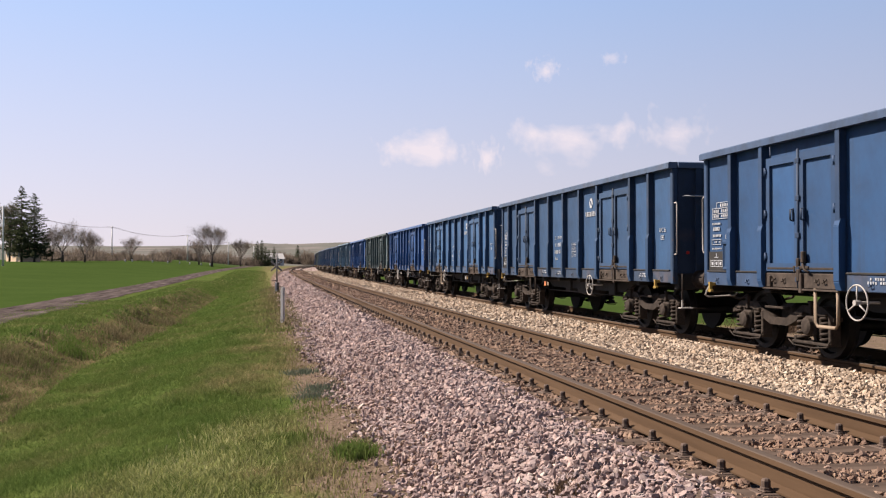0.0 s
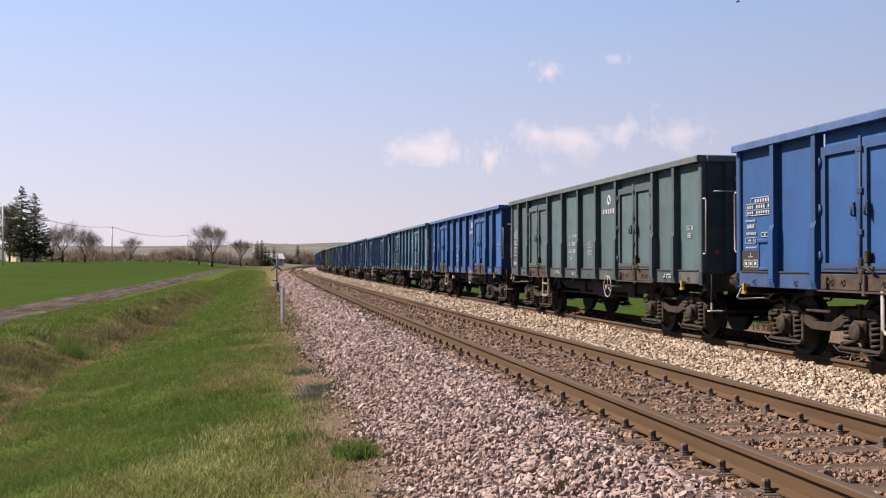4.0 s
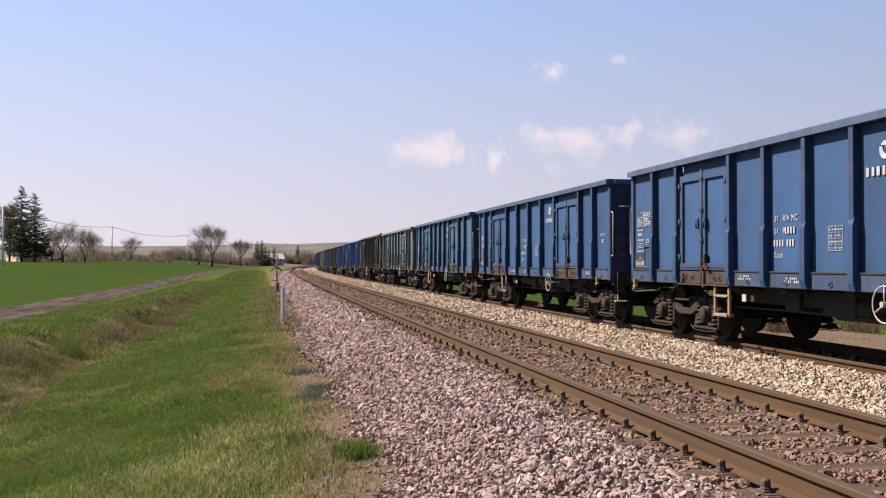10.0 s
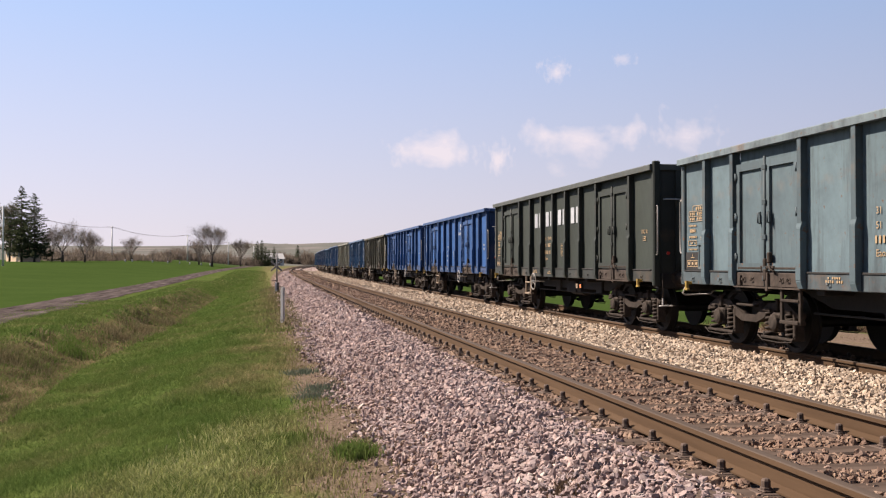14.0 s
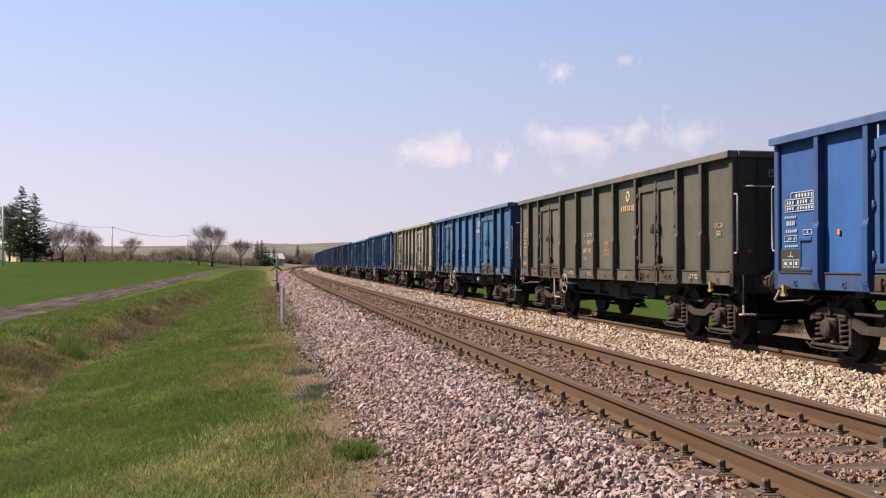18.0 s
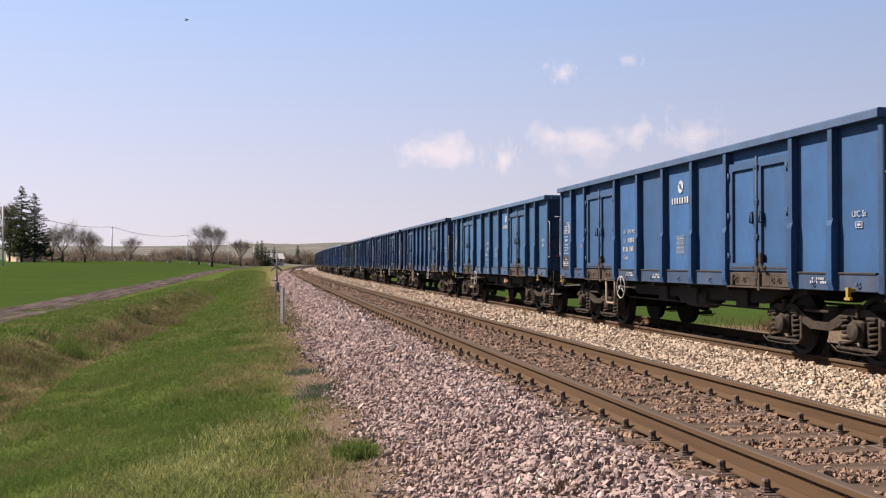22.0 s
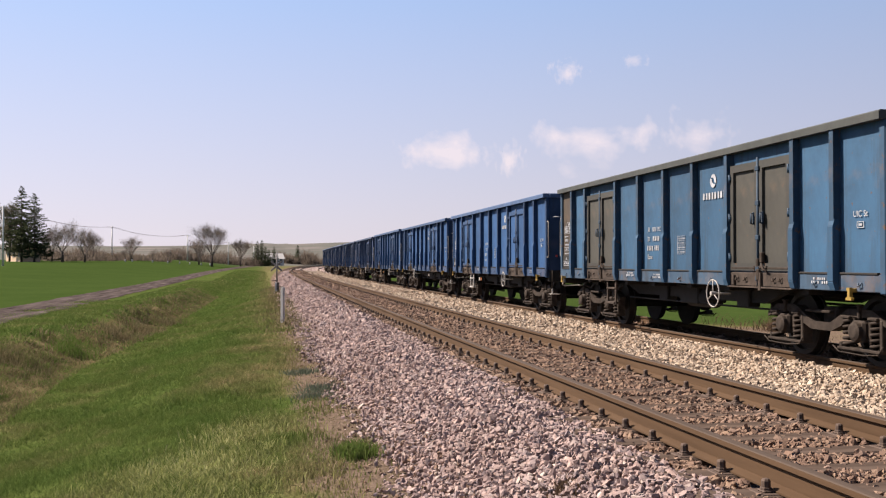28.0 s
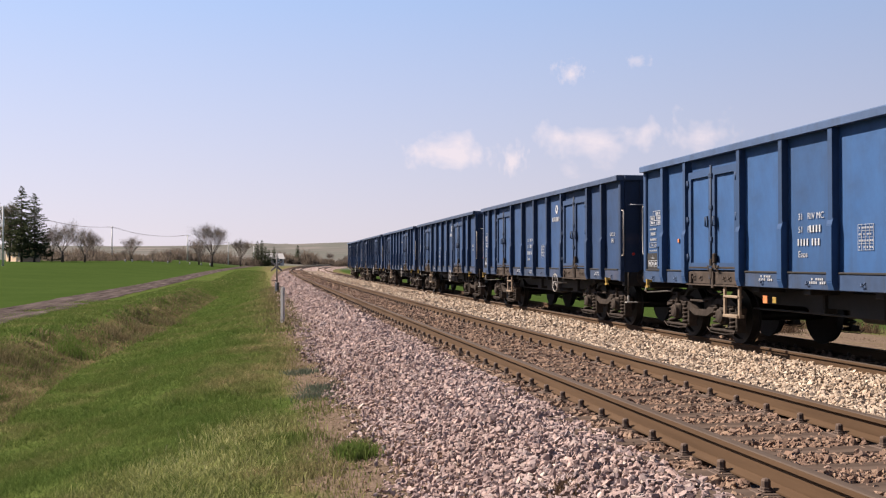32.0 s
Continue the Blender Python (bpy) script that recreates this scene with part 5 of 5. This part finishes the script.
    part("tail_reflector", wagon_mesh("tail_reflector", lambda: Shape().lathe((0, 0, 0), (0, -1, 0), [(0, 0.05), (0.02, 0.05), (0.03, 0.03)], 12), REDLAMP), w, "red reflector", pose(-1.1, -6.395, 1.53) @ Matrix.Scale(0.65, 4))
    axles = []
    for y in (-4.55, 4.55):
        b = part("bogie", wagon_mesh("bolster", bolster, BOGIE), w, at=pose(0, y, 0))
        for m in (Matrix(), flip):
            part("side_frame", wagon_mesh("side_frame", side_frame, BOGIE), b, at=m @ pose(-1.02, 0, 0))
            for a in (-0.9, 0.9):
                part("axle_box", wagon_mesh("axle_box", axle_box, BOGIE), b, at=m @ pose(-1.02, a, 0))
                for sgn in (-1, 1):
                    part("spring", wagon_mesh("spring", spring, BOGIE), b, at=m @ pose(-1.03, a + sgn * 0.29, 0))
        for a in (-0.9, 0.9):
            axles.append(part("wheelset", wagon_mesh("wheelset", wheelset, WHEEL), b, at=pose(0, a, 0.457)))
    return w, axles

# ---- build the place ----
build_ground()
build_road()
rng = np.random.default_rng(4)
track_a = build_track("track", X1, 0.0, "rusty steel rails on sleepers of the empty line")
track_b = build_track("track", X2, Z2, "steel rails on sleepers under the coal train")
SLEEPERS = sleeper_meshes()
build_sleepers(track_a, X1, 0.0, 4.53, 260, 0.5405, SLEEPERS, 48)
build_sleepers(track_b, X2, Z2, 8.2, 240, 0.5405, SLEEPERS, 36)
bed = build_ballast_bed()
shapes, faces = stone_shapes(rng)
BANDS = [(4.4, 9, 0.042, 0.0235), (9, 13, 0.046, 0.027), (13, 22, 0.054, 0.036), (22, 45, 0.075, 0.062), (45, 90, 0.12, 0.12), (90, 170, 0.2, 0.24)]


def edge_keep(x, y, rng):
    """Stones end in a ragged line where the shoulder runs into the verge."""
    w = 1.1 - 0.24 * np.clip((y - 12) / 12, 0, 1) + 0.07 * np.sin(y * 0.9) + 0.06 * np.sin(y * 2.3 + 1) + 0.04 * np.sin(y * 5.7)
    return (x > w + 0.12) | (rng.uniform(0, 1, len(x)) < np.clip((x - w + 0.3) / 0.45, 0, 1) ** 1.6 * 0.7)


def stray_keep(x, y, rng):
    """A few stones have rolled into the grass."""
    return rng.uniform(0, 1, len(x)) < np.clip((x - 0.3) / 1.2, 0, 1) ** 2 * 0.6


def between_keep(x, y, rng):
    """Sleepers stay half bare between the rails."""
    ph = np.abs(((y - 4.53) / 0.5405 + 0.5) % 1 - 0.5) * 0.5405
    rail = np.abs(np.abs(x - X1) - HALF) < 0.1
    return ~rail & ((ph > 0.11) | (rng.uniform(0, 1, len(x)) < 0.2))


scatter_stones(bed, "shoulder_stones", BALLAST, 0.5, 2.6, BANDS, rng, shapes, faces, edge_keep, 200)
scatter_stones(bed, "stray_stones", BALLAST_IN, 0.1, 1.5, [(5.0, 14, 0.032, 0.04), (14, 30, 0.045, 0.07)], rng, shapes, faces, stray_keep)
scatter_stones(bed, "stones_between_rails", BALLAST_IN, 2.6, 5.0, BANDS, rng, shapes, faces, between_keep)
scatter_stones(bed, "six_foot_stones", BALLAST_NEW, 5.0, 7.75, [(7, 20, 0.055, 0.036), (20, 40, 0.075, 0.06), (40, 90, 0.12, 0.11), (90, 170, 0.2, 0.24)], rng, shapes, faces)
scatter_stones(bed, "stones_under_train", BALLAST_IN, 8.0, 11.4, [(9, 40, 0.09, 0.1)], rng, shapes, faces)


def lawn(x, y):
    d = np.array([lerp_table(DITCH, b) for b in y])
    thin = np.where((x > d - 1.9) & (x < d + 0.1) & (y < 48), 0.3, 1.0)
    return np.clip((0.8 - x) / 1.0, 0.0, 1.0) * thin


build_grass("verge_grass", VERGE, "short green grass of the track verge", [(-4.5, 1.3, 5.5, 13, 3600, 0.065, 0.0065), (-7, 1.3, 13, 24, 1500, 0.075, 0.011), (-9, 1.3, 24, 50, 420, 0.08, 0.021), (-7, 1.2, 50, 100, 90, 0.08, 0.045), (-5, 0.8, 100, 190, 25, 0.12, 0.08)], rng, lawn)


def lush(x, y):
    """Taller tussocks where the verge is damp or rank."""
    c = np.array([noise.noise((a * 1.9, b * 1.4, 21)) + 0.6 * noise.noise((a * 5.0, b * 4.0, 8)) for a, b in zip(x, y)])
    return np.clip((c - 0.12) * 4, 0, 1) * np.clip((0.6 - x) / 0.8, 0, 1)


build_grass("tussocks", VERGE, "taller fresh green tussocks in the verge", [(-4.5, 1.1, 5.5, 13, 1500, 0.1, 0.007), (-6, 1.1, 13, 24, 600, 0.11, 0.012), (-6, 1.0, 24, 45, 160, 0.13, 0.024)], rng, lush)


def far_side(x, y):
    return np.array([max(0.0, noise.noise((a * 0.7, b * 0.5, 33))) for a, b in zip(x, y)]) * 1.6


build_grass("dry_weeds", DEADWEED, "dead brown weeds beyond the far track", [(14.0, 18.0, 25.5, 29.5, 420, 0.42, 0.014), (12.4, 18.6, 9, 28, 60, 0.1, 0.012), (12.4, 13.6, 28, 70, 80, 0.12, 0.014)], rng, far_side)


def bank(x, y):
    d = np.array([lerp_table(DITCH, b) for b in y])
    return np.where((x > d - 1.8) & (x < d + 0.15), 0.8, np.where((x > -0.5) & (x < 1.3), 0.75 * np.clip((x + 0.3) / 0.9, 0, 1), 0.0))


build_grass("dry_grass", DRYGRASS, "dry brown grass on the ditch bank", [(-7, -1.5, 6, 24, 520, 0.11, 0.011), (-0.5, 1.4, 6, 24, 1300, 0.035, 0.008), (-7, 1.3, 24, 70, 110, 0.14, 0.026)], rng, bank)


def build_tuft(x, y, n, hi, seed, label, mat=None, wide=1.0):
    """One thick clump of grass."""
    r = random.Random(seed)
    v, f = [], []
    for _ in range(n):
        px, py = x + r.gauss(0, 0.11 * wide), y + r.gauss(0, 0.14 * wide)
        z, a, q = max(terrain(px, py), ballast_height(px) - 0.02 if px > 1.0 else -9) - 0.01, r.uniform(0, 6.28), r.uniform(0, 6.28)
        h, w = hi * r.uniform(0.5, 1.2), r.uniform(0.004, 0.008)
        sx, sy, lx, ly = math.cos(a) * w, math.sin(a) * w, math.cos(q) * h * 0.5, math.sin(q) * h * 0.5
        i = len(v)
        v += [(px - sx, py - sy, z), (px + sx, py + sy, z), (px + lx * 0.3 + sx * 0.6, py + ly * 0.3 + sy * 0.6, z + h * 0.65), (px + lx * 0.3 - sx * 0.6, py + ly * 0.3 - sy * 0.6, z + h * 0.65), (px + lx, py + ly, z + h)]
        f += [(i, i + 1, i + 2), (i, i + 2, i + 3), (i + 3, i + 2, i + 4)]
    thing("grass_tuft", label, "grass tuft", kind="stuff", mesh=big_mesh("grass_tuft", np.array(v), np.array(f), mat or GRASS))


for i, (x, y, n, hi) in enumerate(((0.82, 8.8, 900, 0.13), (0.5, 8.3, 350, 0.09), (0.3, 9.9, 300, 0.09), (0.6, 7.5, 200, 0.07), (0.6, 11.6, 260, 0.08), (0.7, 12.5, 200, 0.07), (0.45, 16.4, 300, 0.08), (0.6, 20.2, 300, 0.1), (0.1, 10.9, 300, 0.08), (0.5, 25.5, 300, 0.12))):
    build_tuft(x, y, n, hi, i, "thick green grass tuft at the ballast edge", GRASS if i == 0 else VERGE, 0.8 if i == 0 else 1.7)
for i, (x, y) in enumerate(((0.7, 12.9), (0.78, 13.6), (0.62, 15.6))):
    build_tuft(x, y, 420, 0.08, 90 + i, "grey green weed at the ballast edge", SAGE, 1.3)

for i, (x, y) in enumerate(((-0.6, 8.6), (-0.9, 8.0), (-0.3, 9.5), (-1.1, 8.9), (-0.15, 10.6), (-0.7, 7.4), (-0.3, 8.2))):
    build_tuft(x, y, 1300, 0.085, 70 + i, "pale seeding grass patch in the green verge", STRAW, 2.6)
build_tuft(1.9, 5.85, 420, 0.05, 31, "dead brown weed clump in the ballast", DEADWEED, 0.7)
for i, (x, y, hi) in enumerate(((-4.7, 25.5, 0.3), (-5.2, 22.0, 0.26), (-4.3, 31.0, 0.3), (-5.6, 17.5, 0.24), (-4.0, 34.5, 0.32), (-3.7, 39.0, 0.32), (-5.0, 28.0, 0.26))):
    build_tuft(x, y, 500, hi, 40 + i, "dry grass clump on the ditch bank", DRYGRASS if i % 3 else GRASS, 2.6)


# far woods, farm and poles
b1, b2, b3 = bare_tree_meshes(1, 8.0, 5, 0.2, 0.8, 4, 0.02, 0.15), bare_tree_meshes(2, 7.2, 5, 0.16, 0.9, 4, 0.02, 0.12), bare_tree_meshes(7, 9.0, 6, 0.2, 0.62, 4, 0.018, 0.2)
s1, s2 = spruce_meshes(3, 15.6, 0.29, 0.2), spruce_meshes(8, 14.1, 0.29, 0.12)


def deg(px):
    return math.degrees(YAW + math.atan((px - 784) / 1709.6))


build_tree("spruce", "tall dark green spruce beside the farmhouse", "tree", s1, deg(38), 215)
build_tree("spruce", "dark green spruce beside the farmhouse", "tree", s2, deg(61), 212, 40)
build_tree("pine", "broad brownish green pine beside the farmhouse", "tree", pine_meshes(5, 11.5), deg(17), 221, 0)
for px, d, m, sz, rz in ((110, 205, b1, 1.35, 0), (150, 212, b2, 1.4, 30), (232, 230, b1, 0.95, 80), (92, 222, b3, 1.0, 10), (165, 235, b1, 1.0, 200)):
    build_tree("bare_tree", "leafless grey fruit tree behind the field", "tree", m, deg(px), d, rz, sz, "orchard trees")
build_tree("bare_tree", "big leafless tree standing over the hedge", "tree", b3, deg(375), 235, 20, 1.55)
build_tree("bare_tree", "leafless tree standing over the hedge", "tree", b2, deg(352), 240, 70, 1.3)
build_tree("bare_tree", "slim leafless tree by the road", "tree", b3, deg(426), 270, 120, 1.15)
b4 = spruce_meshes(11, 9, 0.3, 0.05)
for px, d, sz in ((455, 300, 0.85), (463, 305, 0.9), (470, 310, 0.7), (476, 320, 0.6), (485, 320, 0.7)):
    build_tree("young_spruce", "small dark spruce near the level crossing", "tree", b4, deg(px), d, px * 7, sz, "young spruces")
build_tree("spruce", "lone dark spruce far beyond the bend", "tree", s2, deg(527), 470, 10, 0.66)
for px, d, m, sz in ((585, 500, b1, 1.0), (612, 520, b2, 1.1), (640, 510, b1, 0.9)):
    build_tree("bare_tree", "leafless tree in the scrub beyond the bend", "tree", m, deg(px), d, px, sz, "trees beyond the bend")
prng = random.Random(3)
build_thicket("hedge", "leafless brown hedge and scrub along the field", [(deg(60), deg(460), 250, 305, 2.6, 600), (deg(80), deg(300), 232, 242, 1.4, 160), (deg(498), deg(660), 470, 490, 4.2, 420), (deg(538), deg(556), 450, 450, 5.0, 80)], prng, HEDGE)



# posts and signs beside the line
def build_posts():
    p = thing("marker_post", "white concrete marker post standing in the grass", "post", pose(0.59, 29.0, terrain(0.59, 29.0), 0, 0, -38))
    part("shaft", Shape().box(-0.052, 0.052, -0.045, 0.045, -0.1, 1.03, 0.012).mesh("shaft", CONCRETE), p)
    part("cap", Shape().prism([(-0.052, 1.03), (0.052, 1.03), (0.0, 1.07)], 1, -0.045, 0.045).mesh("cap", CONCRETE), p)
    s = thing("crossing_sign", "grey pole with crossed boards seen from behind", "sign", pose(0.84, 58.5, terrain(0.84, 58.5)))
    part("pole", Shape().tube([(0, 0, 0.5), (0, 0, 2.45)], 0.045, 10).mesh("pole", GREYWOOD), s)
    part("foot", Shape().box(-0.1, 0.02, -0.06, 0.06, -0.1, 0.62, 0.01).mesh("foot", WHITE), s, "white painted foot")
    part("foot", Shape().box(0.02, 0.13, -0.06, 0.06, -0.1, 0.62, 0.01).mesh("foot", BLACK), s, "black painted foot")
    arm = Shape().box(-0.42, 0.42, 0.06, 0.085, -0.05, 0.05, 0.01).mesh("board", GREYWOOD)
    for a in (42, -42):
        part("board", arm, s, at=pose(-0.02, 0.0 if a > 0 else 0.035, 1.6, 0, a, 0))


def build_pole(px, dist, hi):
    x, y, z = place(deg(px), dist)
    p = thing("utility_pole", "grey concrete utility pole along the farm road", "utility pole", pose(x, y, z), "poles of the line")
    part("mast", Shape().tube([(0, 0, -0.3), (0, 0, hi)], [0.17, 0.11], 8).mesh("mast", POLE), p)
    part("crossarm", Shape().box(-0.3, 0.3, -0.05, 0.05, hi - 0.32, hi - 0.22, 0.01).mesh("crossarm", POLE), p)
    for sx in (-0.25, 0.25):
        part("insulator", Shape().lathe((sx, 0, hi - 0.22), (0, 0, 1), [(0, 0.03), (0.05, 0.05), (0.12, 0.04), (0.16, 0.02)], 8).mesh("insulator", WHITE), p)
    return Vector((x, y, z + hi - 0.06))


def build_wires(a, b):
    w = thing("wire", "thin dark sagging overhead wire", "wire", group="overhead wires")
    for sx in (-0.25, 0.25):
        pts = []
        for i in range(13):
            t = i / 12
            p = a.lerp(b, t)
            pts.append((p.x + sx, p.y, p.z - 1.1 * 4 * t * (1 - t)))
        part("strand", Shape().tube(pts, 0.022, 4).mesh("strand", BOLT), w)


def build_house(px, dist, turn, wide, deep, wall, roof, mat, top, label):
    x, y, z = place(deg(px), dist)
    h = thing("house", label, "house", pose(x, y, z, 0, 0, turn))
    w, d = wide / 2, deep / 2
    part("wall", Shape().prism([(-d, -0.3), (d, -0.3), (d, wall), (0, wall + roof - 0.15), (-d, wall)], 0, -w, w).mesh("wall", mat), h)
    for s in (-1, 1):
        part("roof", Shape().prism([(s * (d + 0.4), wall - 0.2), (0, wall + roof), (0, wall + roof + 0.15), (s * (d + 0.4), wall - 0.05)], 0, -w - 0.4, w + 0.4).mesh("roof", top), h)
    part("chimney", Shape().box(-0.3, 0.3, 0.2, 0.8, wall + roof * 0.5, wall + roof + 0.7, 0.03).mesh("chimney", TILE), h)
    for i in range(3):
        cx = -w + wide * (i + 0.5) / 3
        win = part("window", Shape().box(cx - 0.5, cx + 0.5, -d - 0.03, -d + 0.05, 1.0, 2.3).mesh("window", GLASS), h)
        part("window_frame", Shape().box(cx - 0.58, cx + 0.58, -d - 0.05, -d, 0.92, 1.0).box(cx - 0.03, cx + 0.03, -d - 0.05, -d - 0.03, 1.0, 2.3).mesh("window_frame", WALLWHITE), win)


build_posts()
heads = [build_pole(px, d, hi) for px, d, hi in ((5, 160, 9.0), (198, 240, 8.0), (332, 260, 7.0), (404, 285, 6.6), (449, 310, 6.0))]
for a, b in zip(heads, heads[1:]):
    build_wires(a, b)
build_house(41, 222, -53, 7.5, 4.0, 2.4, 0.9, PLASTER, TILE, "small ochre farm building with brown roof among trees")
build_house(484, 345, 15, 6, 5, 2.4, 1.7, WALLWHITE, CONCRETE, "small white house near the level crossing")
y_tree = bare_tree_meshes(21, 3.6, 3, 0.3, 0.55, 3)
for i, px in enumerate((222, 234, 270, 297, 318, 336, 356, 372)):
    x, y, z = place(deg(px), 214 + 4 * i)
    t = thing("roadside_tree", "young leafless tree with whitewashed trunk foot", "tree", pose(x, y, z, 0, 0, 50 * i), "whitewashed roadside trees")
    part("trunk", y_tree[0], t)
    part("crown", y_tree[1], t)
    part("whitewash", Shape().tube([(0, 0, -0.2), (0, 0, 0.55)], 0.13, 8).mesh("whitewash", WHITE), t, "whitewashed trunk foot")


# drifting clouds, far off
def cloud_material(name, seed, strength):
    m = bpy.data.materials.new(name)
    m.use_nodes = True
    n, l = m.node_tree.nodes, m.node_tree.links
    t = n.new("ShaderNodeTexCoord")
    mp = n.new("ShaderNodeMapping")
    mp.inputs["Location"].default_value = (seed, seed * 0.7, 0)
    l.new(t.outputs["Generated"], mp.inputs[0])
    x = n.new("ShaderNodeTexNoise")
    x.inputs["Scale"].default_value, x.inputs["Detail"].default_value, x.inputs["Roughness"].default_value = 2.6, 6, 0.55
    l.new(mp.outputs[0], x.inputs["Vector"])
    g = n.new("ShaderNodeMapping")
    g.inputs["Location"].default_value, g.inputs["Scale"].default_value = (-1, 0, -1), (2, 0, 2)
    l.new(t.outputs["Generated"], g.inputs[0])
    r = n.new("ShaderNodeVectorMath")
    r.operation = "LENGTH"
    l.new(g.outputs[0], r.inputs[0])
    a = arith(n, l, "SUBTRACT", arith(n, l, "MULTIPLY", x.outputs[0], 2.4), arith(n, l, "ADD", arith(n, l, "MULTIPLY", r.outputs["Value"], 0.95), 0.56))
    a = arith(n, l, "MULTIPLY", arith(n, l, "MULTIPLY", a, 1.3, clamp=True), strength * 0.8)
    em, tr, mx = n.new("ShaderNodeEmission"), n.new("ShaderNodeBsdfTransparent"), n.new("ShaderNodeMixShader")
    em.inputs["Color"].default_value = (0.37, 0.33, 0.335, 1)
    l.new(a, mx.inputs[0])
    l.new(tr.outputs[0], mx.inputs[1])
    l.new(em.outputs[0], mx.inputs[2])
    l.new(mx.outputs[0], n["Material Output"].inputs["Surface"])
    return m


CLOUDS = []


def build_cloud(px, py, w, h, seed, strength):
    d = 3000.0
    a, e = radians(deg(px)), (466 - py) / 1709.6
    k = d / 1709.6
    c = thing("cloud", "faint white fair weather cloud drifting in the sky", "cloud", group="fair weather clouds")
    s, n, m = Shape(), 12, 6
    v = [((i / n - 0.5) * w * k * 1.5, 40 * math.cos(3 * (i / n - 0.5)), (j / m - 0.5) * h * k * 1.5) for i in range(n + 1) for j in range(m + 1)]
    s.add(v, [(i * (m + 1) + j, (i + 1) * (m + 1) + j, (i + 1) * (m + 1) + j + 1, i * (m + 1) + j + 1) for i in range(n) for j in range(m)], True)
    c.data = None
    part("veil", s.mesh("veil", cloud_material("cloud_vapour", seed, strength)), c)
    CLOUDS.append((c, px, py, d))


for i, q in enumerate(((968, 118, 56, 40, 0.8), (1090, 98, 42, 28, 0.45), (750, 268, 150, 74, 0.85), (864, 277, 46, 50, 0.85), (1010, 240, 210, 92, 0.9), (1198, 224, 110, 62, 0.7))):
    build_cloud(*q[:4], 3.1 + 5.3 * i, q[4])


def build_fly(size):
    f = thing("fly", "small dark fly on the wing", "insect", group="flies in the air")
    part("body", Shape().tube([(0, -0.5, 0), (0, -0.2, 0.02), (0, 0.2, 0.02), (0, 0.5, -0.02)], [0.1, 0.22, 0.2, 0.05], 8).mesh("body", BLACK), f, at=Matrix.Scale(size, 4))
    for s in (-1, 1):
        part("wing", Shape().prism([(0.1 * s, 0.1), (0.75 * s, -0.15), (0.7 * s, -0.4), (0.1 * s, -0.05)], 2, 0.12, 0.14).mesh("wing", BLACK), f, at=Matrix.Scale(size, 4))
    return f


FLIES = [build_fly(0.008), build_fly(0.006)]


def ray_point(px, py, d):
    o = math.atan((px - 784) / 1709.6)
    a, e = YAW + o, (466 - py) / 1709.6 * math.cos(o)
    return EYE + d * Vector((math.sin(a), math.cos(a), e))


def motions():
    for c, px, py, d in CLOUDS:
        rows = []
        for t in (0.0, 8.0, 16.0, 24.0, 32.0):
            p = ray_point(px + 45 * t / 32, py + 5 * t / 32, d)
            rows.append((t, pose(*p, 0, 0, -math.degrees(YAW))))
        walk(c, rows)
    away = pose(-3, -4, 1.5)
    at = lambda px, py, d: pose(*ray_point(px, py, d), 0, 0, 60)
    walk(FLIES[0], [(0.0, away), (2.6, away), (3.1, at(1750, -40, 1.9)), (3.3, at(1544, 80, 1.9)), (3.4, at(1452, 171, 1.9)), (3.5, at(1376, 212, 1.9)), (4.4, at(1300, -150, 1.9)), (5.6, at(900, -60, 1.9)),
                    (5.8, at(614, 133, 1.9)), (5.9, at(420, 157, 1.9)), (6.0, at(241, 99, 1.9)), (6.1, at(147, 172, 1.9)), (6.2, at(190, 329, 1.9)), (6.4, at(-150, 300, 1.9)), (7.5, away), (21.0, away),
                    (21.8, at(600, -120, 1.9)), (22.0, at(328, 34, 1.9)), (22.15, at(100, -60, 1.9)), (23.0, away), (32.0, away)])
    walk(FLIES[1], [(0.0, away), (5.0, away), (5.8, at(420, -120, 2.4)), (6.0, at(212, 66, 2.4)), (6.1, at(152, 147, 2.4)), (6.25, at(-60, 250, 2.4)), (7.0, away), (32.0, away)])
    rows_t = [i * 0.5 for i in range(65)]
    for k, (w, axles) in WAGONS.items():
        rows = []
        for t in rows_t:
            y = 29.16 + 14.04 * k - travel(t) - 6.4 + NUDGE.get(k, -0.37)
            yy = max(y, 0.0)
            rows.append((t, pose(X2 + bend(yy), y, Z2, 0, 0, -math.degrees(swing(yy)))))
        walk(w, rows)
        # the wheels are seen turning while the wagon is near
        times = [0.0] + [i / 30 for i in range(1, 960) if -10 < 22.76 + 14.04 * k - travel(i / 30) < 60] + [32.0]
        for i, a in enumerate(axles):
            base = a.matrix_basis.translation.copy()
            walk(a, [(t, pose(*base, math.degrees(travel(t) / 0.457) % 360)) for t in times])


MARKS = [writing_meshes(WHITE), writing_meshes(FADED)]
# small differences in the wagons' spacing
NUDGE = {-1: 0.0, 0: 0.01, 1: -0.23, 2: -0.18, 3: -0.2, 4: -0.23, 5: -0.14, 6: -0.12, 7: -0.21, 8: -0.24, 9: -0.23, 10: -0.07, 11: -0.09, 12: -0.1, 13: -0.1, 14: -0.08,
         15: -0.14, 16: -0.08, 17: -0.1, 18: -0.23, 19: -0.2, 20: -0.24, 21: -0.25, 22: -0.34, 23: -0.33, 24: -0.31, 25: -0.37}
WAGONS = {k: build_wagon(k, MARKS) for k in range(-1, 31)}
motions()
